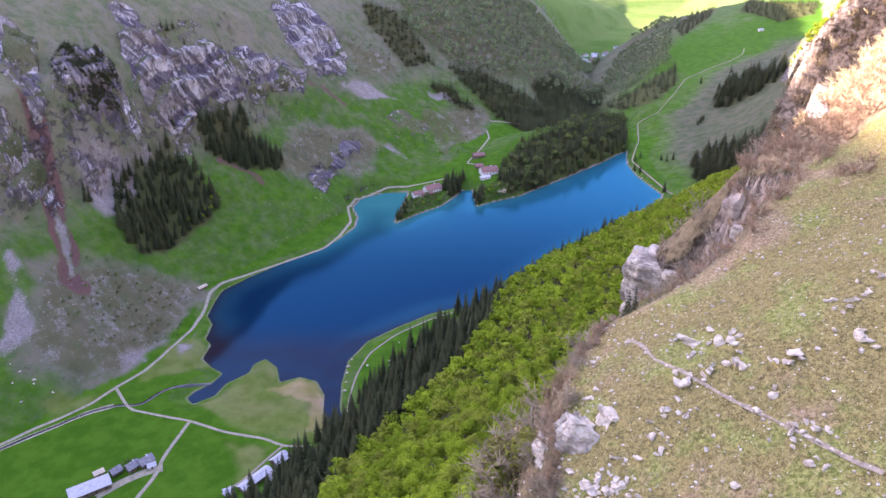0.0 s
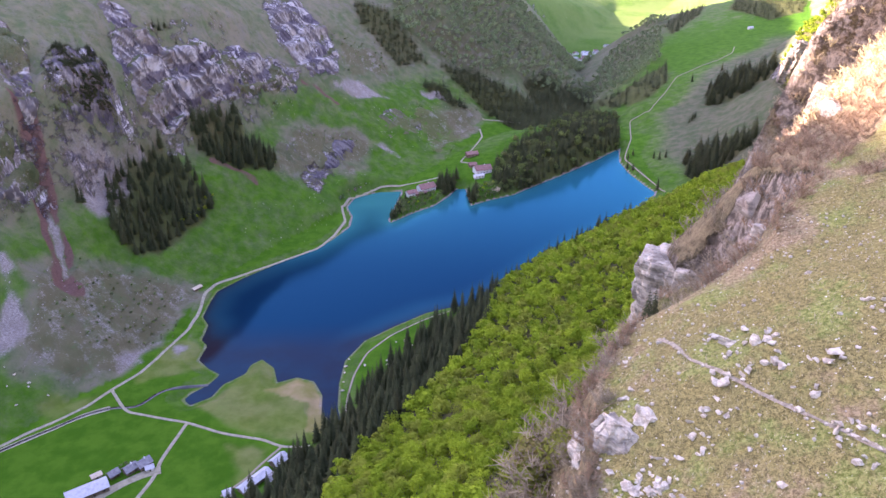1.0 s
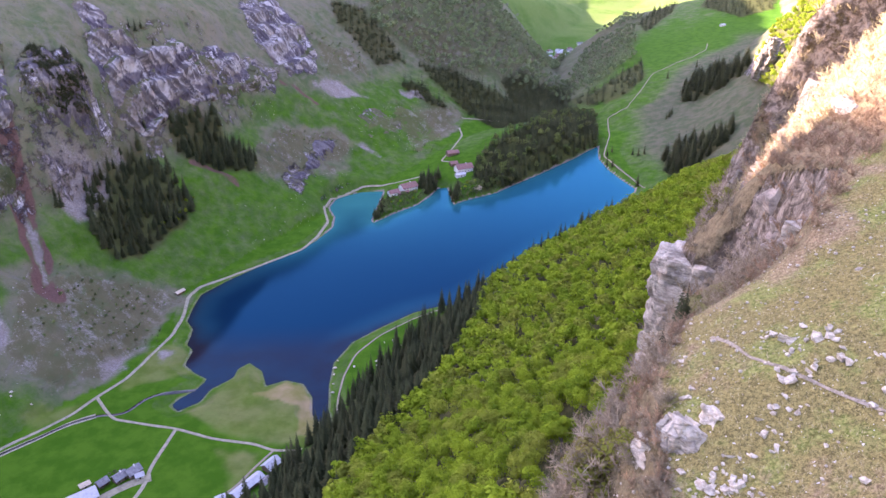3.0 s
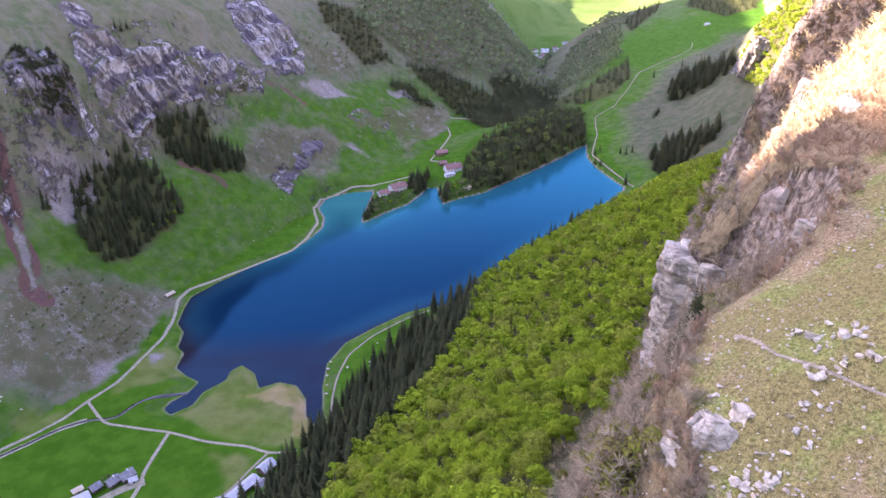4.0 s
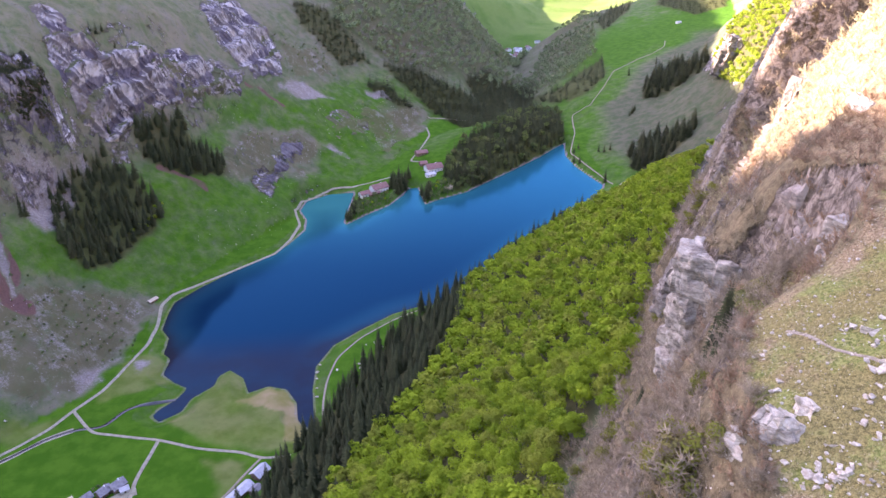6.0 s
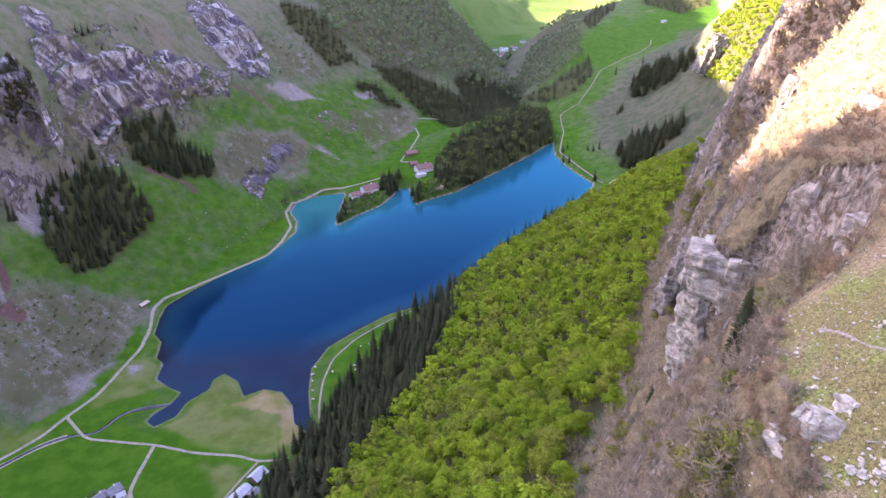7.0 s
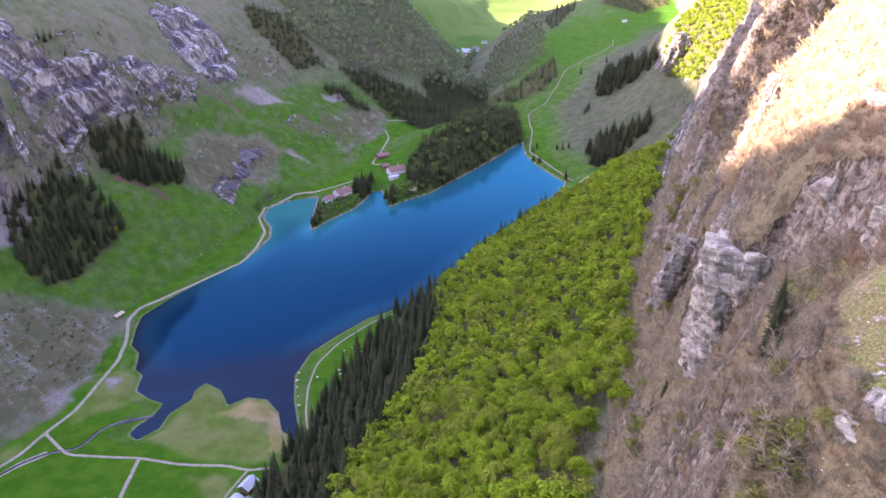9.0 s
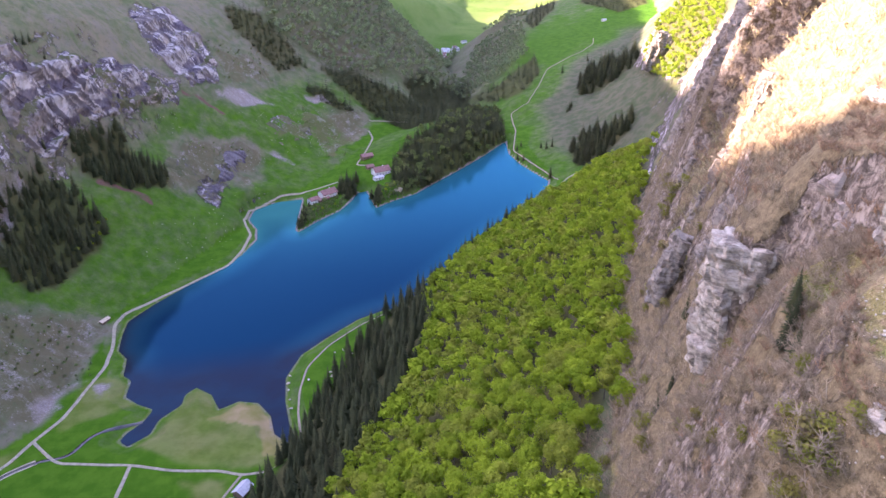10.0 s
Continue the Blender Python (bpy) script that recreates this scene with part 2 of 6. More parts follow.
def cliff_material():
    """Bedded mountain limestone: pale slanting flutes, hollows darkened by painted overhang shade, and grassy ledges.
    """
    n = Nodes("mountain_limestone", 0.9, 0.1)
    hollow_shade, grassy, dark, flute = n.attr("relief")
    grain, coarse, patch = n.noise(1.3, 5, 0.75), n.noise(6, 5, 0.7), n.noise(30, 4, 0.6)
    f = n.math("ADD", n.math("MULTIPLY", flute, 0.5), n.math("ADD", n.math("MULTIPLY", grain, 0.3), n.math("MULTIPLY", coarse, 0.2)))
    c = n.mix(n.step(f, 0.34, 0.74), (0.10, 0.088, 0.088), (0.44, 0.405, 0.375))
    c = n.mix(n.math("MULTIPLY", n.step(n.math("ADD", n.math("MULTIPLY", patch, 0.6), n.math("MULTIPLY", coarse, 0.4)), 0.44, 0.58), 0.75), c, n.mix(f, (0.095, 0.08, 0.072), (0.24, 0.205, 0.18)))
    ragged = n.math("MULTIPLY", n.math("SUBTRACT", coarse, 0.5), 1.2)
    # shade below the overhanging beds, mixed into the base colour
    c = n.mix(n.math("MULTIPLY", n.step(n.math("ADD", hollow_shade, ragged), 0.4, 0.7), 0.8), c, n.mix(f, (0.035, 0.03, 0.042), (0.13, 0.11, 0.135)))
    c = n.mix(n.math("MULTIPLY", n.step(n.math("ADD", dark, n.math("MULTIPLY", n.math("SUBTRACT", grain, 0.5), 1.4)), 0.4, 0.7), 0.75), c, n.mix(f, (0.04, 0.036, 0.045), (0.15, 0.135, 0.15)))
    turf = n.mix(n.step(n.math("ADD", n.math("MULTIPLY", patch, 0.5), n.math("MULTIPLY", grain, 0.5)), 0.38, 0.62), (0.06, 0.08, 0.032), (0.13, 0.122, 0.07))
    c = n.mix(n.step(n.math("ADD", grassy, n.math("MULTIPLY", ragged, 1.4)), 0.40, 0.60), c, turf)
    first = n.bump(n.math("ADD", flute, n.math("MULTIPLY", coarse, 0.4)), 1.0, 0.9)
    n.bump(grain, 0.35, 0.9, first)
    return n.colour(c)


GROUND = ground_material()
CLIFF = cliff_material()
WATER = water_material()
SPRUCE = leaf_material("spruce_needles", (0.027, 0.038, 0.018), (0.084, 0.098, 0.040), (0.065, 0.055, 0.025), 7.0, 0.15)
BEECH = leaf_material("beech_leaves", (0.12, 0.21, 0.014), (0.35, 0.47, 0.033), (0.27, 0.235, 0.06), 8.0, 0.22)
HEAD_LEAVES = leaf_material("shore_wood_leaves", (0.08, 0.13, 0.04), (0.21, 0.26, 0.075), (0.16, 0.14, 0.07), 14.0, 0.25)
LARGE_FAR = leaf_material("far_wood_leaves", (0.07, 0.115, 0.04), (0.20, 0.26, 0.085), (0.12, 0.11, 0.06), 18.0, 0.25)
# paler and bluer than the near beeches: distance haze put into the leaf colour
HAZY_BEECH = leaf_material("hazy_beech_leaves", (0.15, 0.21, 0.10), (0.26, 0.32, 0.15), (0.22, 0.21, 0.13), 40.0, 0.3)
BUDDING = leaf_material("budding_leaves", (0.15, 0.17, 0.03), (0.27, 0.28, 0.05), (0.23, 0.17, 0.07), 3.0, 0.3)
BARK = spotted("grey_bark", (0.10, 0.085, 0.07), (0.24, 0.21, 0.18), 0.6)
FIR_BARK = spotted("brown_bark", (0.05, 0.035, 0.025), (0.12, 0.09, 0.065), 0.6)
TWIG = spotted("bare_twigs", (0.17, 0.132, 0.074), (0.38, 0.305, 0.19), 2.5)
TWIG_RED = spotted("reddish_bare_twigs", (0.18, 0.11, 0.058), (0.40, 0.265, 0.145), 2.5)
STRAW = spotted("dry_grass_blades", (0.19, 0.16, 0.06), (0.47, 0.40, 0.22), 1.4)
LIME = limestone_material("pale_limestone", (0.50, 0.45, 0.345), (0.19, 0.16, 0.115))
LIME_BROWN = limestone_material("stained_limestone", (0.44, 0.37, 0.285), (0.20, 0.16, 0.12))
LIME_GREY = limestone_material("grey_limestone", (0.32, 0.28, 0.215), (0.11, 0.094, 0.07), 3.2)
LIME_SMALL = limestone_material("pale_boulder_limestone", (0.60, 0.54, 0.41), (0.30, 0.255, 0.185), 0.7)
SCREE_STONE = spotted("grey_scree_blocks", (0.17, 0.15, 0.13), (0.37, 0.335, 0.295), 1.5)
GRAVEL = spotted("gravel_road", (0.21, 0.19, 0.125), (0.34, 0.315, 0.215), 2.5, 0.95, 0.03)
TRODDEN = spotted("trodden_earth", (0.17, 0.14, 0.095), (0.36, 0.305, 0.22), 0.5, 0.95, 0.03)
BROOK = spotted("brook_water", (0.02, 0.022, 0.02), (0.05, 0.055, 0.04), 3.0, 0.1, 0.01, 0.2, 0.5)
ROOF_PALE = spotted("pale_metal_roof", (0.36, 0.36, 0.37), (0.50, 0.50, 0.50), 2.0, 0.5)
ROOF_GREY = spotted("grey_shingle_roof", (0.17, 0.16, 0.165), (0.30, 0.29, 0.29), 1.5)
ROOF_RED = spotted("brown_red_tile_roof", (0.17, 0.085, 0.075), (0.30, 0.17, 0.15), 1.5)
WALL_WOOD = spotted("weathered_timber_wall", (0.11, 0.075, 0.05), (0.25, 0.18, 0.12), 1.0)
WALL_WHITE = spotted("white_plaster_wall", (0.62, 0.60, 0.56), (0.80, 0.78, 0.74), 1.5)
PANE = spotted("dark_window_glass", (0.02, 0.025, 0.03), (0.04, 0.045, 0.05), 1.0, 0.1, 0.0, 0.2, 0.6)
DOOR_WOOD = spotted("dark_door_boards", (0.05, 0.035, 0.025), (0.11, 0.08, 0.055), 0.4)
PALE_WOOD = spotted("pale_sawn_timber", (0.42, 0.33, 0.22), (0.60, 0.50, 0.36), 0.8)

# ---- ground cover in plan ----
ROCK = [
    [(-328, 604), (-326, 628), (-315, 659), (-300, 649), (-290, 642), (-290, 622), (-303, 590), (-312, 573), (-320, 580)],
    [(-299, 711), (-278, 738), (-259, 761), (-239, 791), (-221, 841), (-197, 878), (-174, 902), (-161, 899), (-182, 861), (-210, 807), (-229, 760), (-248, 722), (-269, 681), (-280, 670), (-287, 672)],
    [(-226, 994), (-194, 1045), (-168, 1018), (-145, 1012), (-131, 981), (-131, 947), (-161, 902), (-176, 914), (-197, 922), (-214, 942)],
    [(-372, 620), (-358, 615), (-342, 600), (-329, 573), (-326, 555), (-339, 558), (-350, 564)],
    [(-337, 531), (-327, 539), (-318, 541), (-317, 531), (-325, 519), (-331, 515), (-335, 507)],
    [(-145, 747), (-139, 782), (-127, 824), (-106, 862), (-100, 852), (-116, 812), (-126, 785), (-137, 743)],
    [(-320, 726), (-300, 726), (-293, 703), (-293, 675), (-306, 694)],
]
SCREE = [
    [(-309, 558), (-304, 577), (-279, 649), (-275, 638), (-281, 606), (-287, 590), (-274, 562), (-284, 548), (-297, 553), (-302, 561)],
    [(-325, 472), (-320, 475), (-310, 465), (-298, 447), (-293, 429), (-293, 415), (-301, 405), (-316, 445)],
    [(-241, 432), (-234, 455), (-215, 462), (-218, 434), (-230, 418)],
    [(-132, 923), (-104, 965), (-62, 975), (-94, 938)],
    [(-78, 872), (-69, 879), (-47, 867), (-65, 869)],
    [(-257, 695), (-249, 703), (-237, 704), (-252, 695)],
    [(-20, 1030), (5, 1044), (13, 1035), (-8, 1023)],
    [(-201, 453), (-193, 453), (-192, 441), (-199, 439)],
]
PASTURE = [[(-217, 794), (-164, 888), (-100, 941), (-25, 1002), (23, 1010), (44, 927), (-51, 837), (-82, 882), (-124, 885), (-170, 818), (-192, 811)], [(-250, 660), (-232, 690), (-200, 735), (-165, 735), (-130, 745), (-110, 790), (-80, 860), (-40, 850), (-60, 800), (-110, 700), (-200, 575), (-225, 590)]]
RUBBLE = [
    [(-190, 755), (-155, 836), (-103, 872), (-82, 860), (-94, 832), (-122, 815), (-143, 755), (-176, 726)],
    [(-71, 922), (-35, 975), (13, 1029), (60, 1040), (50, 972), (12, 905), (4, 884), (-19, 930), (-63, 904)],
    [(-146, 1024), (-87, 1065), (-65, 1031), (-111, 971), (-134, 977)],
    [(-40, 1166), (73, 1245), (109, 1199), (50, 1131), (-21, 1120)],
    [(-296, 477), (-284, 511), (-263, 529), (-226, 541), (-208, 534), (-212, 499), (-214, 465), (-224, 434), (-234, 420), (-256, 397), (-279, 403), (-299, 429)],
    [(-115, 813), (-99, 819), (-87, 791), (-93, 783), (-110, 795)],
]
TAN = [
    [(-121, 399), (-102, 414), (-89, 411), (-79, 395), (-71, 366), (-77, 351), (-85, 357), (-91, 384), (-107, 390)],
]
OLIVE = [
    [(-167, 384), (-153, 407), (-139, 434), (-133, 445), (-120, 432), (-115, 412), (-91, 418), (-73, 385), (-71, 362), (-79, 344), (-96, 344), (-124, 359), (-147, 369)],
    [(-213, 455), (-192, 471), (-166, 431), (-184, 419), (-215, 406)],
    [(-270, 378), (-258, 390), (-228, 398), (-233, 383), (-252, 368)],
    [(-135, 344), (-106, 341), (-103, 312), (-119, 312)],
]
FIR1 = [
    [(-292, 587), (-285, 613), (-278, 647), (-268, 668), (-248, 663), (-220, 646), (-223, 625), (-230, 605), (-241, 572), (-263, 543), (-275, 553)],
]
FIR2 = [
    [(-251, 707), (-231, 737), (-217, 755), (-199, 746), (-175, 744), (-178, 728), (-204, 704), (-234, 692), (-248, 699)],
]
FIRHEAD = [
    [(71, 837), (110, 911), (149, 948), (201, 1090), (261, 1165), (284, 1085), (258, 961), (208, 902), (154, 846), (106, 799), (77, 780), (67, 810)],
]
FIRVALLEY = [
    [(5, 1106), (59, 1131), (123, 1123), (205, 1150), (191, 1084), (125, 981), (90, 1044), (48, 1072)],
    [(-20, 1047), (13, 1062), (43, 1037), (25, 1020), (-12, 1035)],
    [(143, 1161), (172, 1110), (207, 1099), (264, 1175), (315, 1400), (240, 1260), (187, 1236)],
]
FIRUP = [
    [(-123, 1118), (-75, 1155), (-43, 1125), (-12, 1094), (-54, 1060), (-79, 1078), (-113, 1095)],
]
FIRSPUR = [
    [(274, 1230), (324, 1201), (421, 1298), (393, 1185), (337, 1112), (290, 1130)],
    [(551, 1734), (640, 1900), (720, 1950), (640, 1775), (513, 1571)],
]
FIRALP = [
    [(311, 848), (300, 790), (335, 790), (374, 806), (392, 835), (345, 862)],
    [(400, 1030), (452, 1026), (496, 1034), (525, 1105), (490, 1130), (424, 1088)],
]
FARFIR = [
    [(820, 2000), (780, 1834), (860, 1698), (793, 1579), (707, 1542), (712, 1773)],
]
SHOULDER = [[(425, 800), (470, 790), (520, 860), (560, 960), (520, 1010), (478, 985), (448, 900)]]
GULLY = [(-359, 586), (-339, 570), (-324, 552), (-319, 546), (-315, 538), (-314, 530), (-305, 516), (-293, 498), (-284, 477)]
GULLYCORE = [(-315, 529), (-307, 519), (-296, 501), (-287, 485)]
SCAR1 = [(-167, 888), (-150, 894), (-126, 898)]
SCAR2 = [(-231, 691), (-209, 699), (-190, 702)]
ALPPATH = [(269, 775), (263, 814), (256, 852), (251, 899), (277, 968), (296, 1051), (330, 1066), (372, 1129), (408, 1192), (461, 1237), (502, 1262), (540, 1300), (560, 1345)]
RPATH2 = [(268, 763), (288, 768), (306, 750), (322, 732), (345, 728)]
# outlines where the shade of overhangs is painted onto the rock
SHADE_BEDS = [
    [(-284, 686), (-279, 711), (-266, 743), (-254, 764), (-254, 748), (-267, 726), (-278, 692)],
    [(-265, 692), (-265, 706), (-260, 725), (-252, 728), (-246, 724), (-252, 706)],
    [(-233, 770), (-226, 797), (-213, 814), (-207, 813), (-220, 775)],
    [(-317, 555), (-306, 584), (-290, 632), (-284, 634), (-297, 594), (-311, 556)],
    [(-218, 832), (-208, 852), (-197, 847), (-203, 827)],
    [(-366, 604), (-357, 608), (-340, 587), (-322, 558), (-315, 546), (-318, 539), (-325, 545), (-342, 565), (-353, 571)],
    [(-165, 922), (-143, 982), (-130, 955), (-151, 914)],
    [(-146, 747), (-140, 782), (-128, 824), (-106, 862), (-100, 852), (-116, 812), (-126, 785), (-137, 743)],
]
LPATH = [(44, 856), (30, 866), (50, 915), (65, 963), (63, 991)]
LPATH2 = [(69, 1029), (102, 1032), (128, 1034)]
FPATH = [(21.2, 68.9), (21.8, 66.6), (22.2, 61.6), (23.4, 58.4), (24.8, 55.2), (26.3, 52.7), (28.1, 49.6), (29.4, 47.3), (30.4, 44.7), (31.5, 42.6), (33.0, 40.3)]
GULLY_SLOPE = [[(4, 66), (14, 70), (22, 77), (30, 85), (36, 94), (47, 100), (49, 112), (44, 124), (36, 126), (26, 118), (14, 100), (2, 82)]]
EDGE_BAND = [[(26, 75.5), (34, 81), (41, 84), (49, 92), (57, 100), (71, 111), (95, 135), (112, 160), (96, 165), (78, 148), (62, 134), (54, 124), (50, 110), (43, 96), (34, 88)], [(36.5, 66.4), (39.4, 65.8), (40.5, 68), (37.6, 70.1)], [(52.6, 87), (55, 86), (56.8, 90), (54, 91.3)]]
LOWER_WALL = [[(-20, 62), (2, 66), (14, 98), (30, 124), (38, 130), (44, 150), (64, 190), (92, 230), (104, 262), (98, 268), (62, 214), (46, 182), (22, 140), (2, 104)]]
UPPER_WALL = [[(60, 145), (76, 150), (100, 185), (118, 225), (150, 300), (136, 300), (112, 240), (92, 200), (74, 165)], [(80, 120), (130, 150), (170, 220), (150, 230), (118, 180), (95, 145)]]
SUNNY_SLOPE = [[(108, 232), (135, 262), (152, 292), (128, 286), (104, 250)], [(95, 170), (150, 190), (230, 300), (215, 330), (150, 300), (120, 240)]]
FARLEFT = [[(-60, 1130), (40, 1115), (130, 1175), (205, 1180), (330, 1640), (420, 1900), (300, 1800), (140, 1600), (0, 1380), (-70, 1220)]]
FARSPUR = [[(225, 1190), (300, 1220), (420, 1330), (500, 1600), (620, 1900), (560, 2000), (440, 1800), (330, 1500), (240, 1300)]]

# ---- the lie of the land ----
def hash01(ix, iy, seed):
    h = (ix.astype(np.int64) * 374761393 + iy.astype(np.int64) * 668265263 + seed * 974634777) & 0xFFFFFFFF
    h = ((h ^ (h >> 13)) * 1274126177) & 0xFFFFFFFF
    return ((h ^ (h >> 16)) & 0xFFFF) / 65535.0


def value_noise(x, y, seed=0):
    ix, iy = np.floor(x), np.floor(y)
    fx, fy = x - ix, y - iy
    fx, fy = fx * fx * (3 - 2 * fx), fy * fy * (3 - 2 * fy)
    a, b = hash01(ix, iy, seed), hash01(ix + 1, iy, seed)
    c, d = hash01(ix, iy + 1, seed), hash01(ix + 1, iy + 1, seed)
    return (a + (b - a) * fx) * (1 - fy) + (c + (d - c) * fx) * fy - 0.5


def fbm(x, y, size, octaves=4, seed=0, gain=0.5):
    x, y = np.asarray(x, float), np.asarray(y, float)
    out, amp = np.zeros(np.broadcast(x, y).shape), 1.0
    for k in range(octaves):
        c, s = math.cos(0.6 * k + seed), math.sin(0.6 * k + seed)
        out = out + amp * value_noise((c * x - s * y) / size, (s * x + c * y) / size, seed + 17 * k)
        size, amp = size * 0.5, amp * gain
    return out


def ramp(v, a, b):
    t = np.clip((v - a) / (b - a), 0, 1)
    return t * t * (3 - 2 * t)


def polyline_distance(x, y, line):
    """Distance from each point to a chain of plan points, and how far along the chain (0 to 1) the nearest place lies."""
    best, along = np.full(np.shape(x), 1e9), np.zeros(np.shape(x))
    n = len(line) - 1
    for k in range(n):
        (ax, ay), (bx, by) = line[k], line[k + 1]
        dx, dy = bx - ax, by - ay
        t = np.clip(((x - ax) * dx + (y - ay) * dy) / (dx * dx + dy * dy + 1e-9), 0, 1)
        d = np.hypot(x - ax - t * dx, y - ay - t * dy)
        closer = d < best
        along = np.where(closer, (k + t) / n, along)
        best = np.where(closer, d, best)
    return best, along


def inside_distance(x, y, loop):
    """Signed distance to a closed outline in plan, positive inside."""
    d, _ = polyline_distance(x, y, list(loop) + [loop[0]])
    odd = np.zeros(np.shape(x), bool)
    for (ax, ay), (bx, by) in zip(loop, list(loop[1:]) + [loop[0]]):
        if ay != by:
            odd ^= ((ay > y) != (by > y)) & (x < (bx - ax) * (y - ay) / (by - ay) + ax)
    return np.where(odd, d, -d)


def loft(along, across, rows):
    """Height over cross-sections: rows of (station, ((offset, height), ...)), straight between neighbours."""
    at = np.array([r[0] for r in rows], float)
    px = np.array([[p[0] for p in r[1]] for r in rows], float)
    pz = np.array([[p[1] for p in r[1]] for r in rows], float)
    k = px.shape[1]
    bx = [np.interp(along, at, px[:, j]) for j in range(k)]
    bz = [np.interp(along, at, pz[:, j]) for j in range(k)]
    out = bz[0] + (across - bx[0]) * 0.0
    for j in range(k - 1):
        t = np.clip((across - bx[j]) / np.maximum(bx[j + 1] - bx[j], 0.5), 0, 1)
        out = np.where(across > bx[j], bz[j] + (bz[j + 1] - bz[j]) * t, out)
    return out


SHORE_NORTH = [(-186, 478), (-187, 491), (-195, 504), (-196, 528), (-195, 548), (-178, 573), (-153, 602), (-125, 628), (-107, 656), (-93, 689),
    (-93, 716), (-102, 744), (-96, 772), (-70, 791), (-42, 793), (-47, 758), (-54, 705), (-51, 698), (-28, 724), (-3, 747), (14, 776), (23, 799),
    (34, 802), (36, 772), (38, 746), (56, 760), (91, 780), (113, 803), (154, 843), (208, 899), (239, 936), (258, 957)]
SHORE_SOUTH = [(245, 902), (246, 856), (253, 814), (260, 784), (232, 732), (177, 682), (141, 649), (94, 598), (58, 553), (22, 518), (12, 518),
    (-11, 508), (-38, 486), (-59, 466), (-71, 439), (-72, 411), (-70, 385), (-66, 369), (-71, 368), (-80, 379), (-82, 398), (-90, 414),
    (-103, 419), (-116, 413), (-122, 431), (-133, 442), (-140, 435), (-141, 424), (-154, 411), (-158, 397), (-170, 388), (-176, 394),
    (-173, 401), (-164, 411), (-159, 423), (-170, 431), (-180, 442), (-179, 461), (-186, 469)]
LAKE = SHORE_NORTH + SHORE_SOUTH

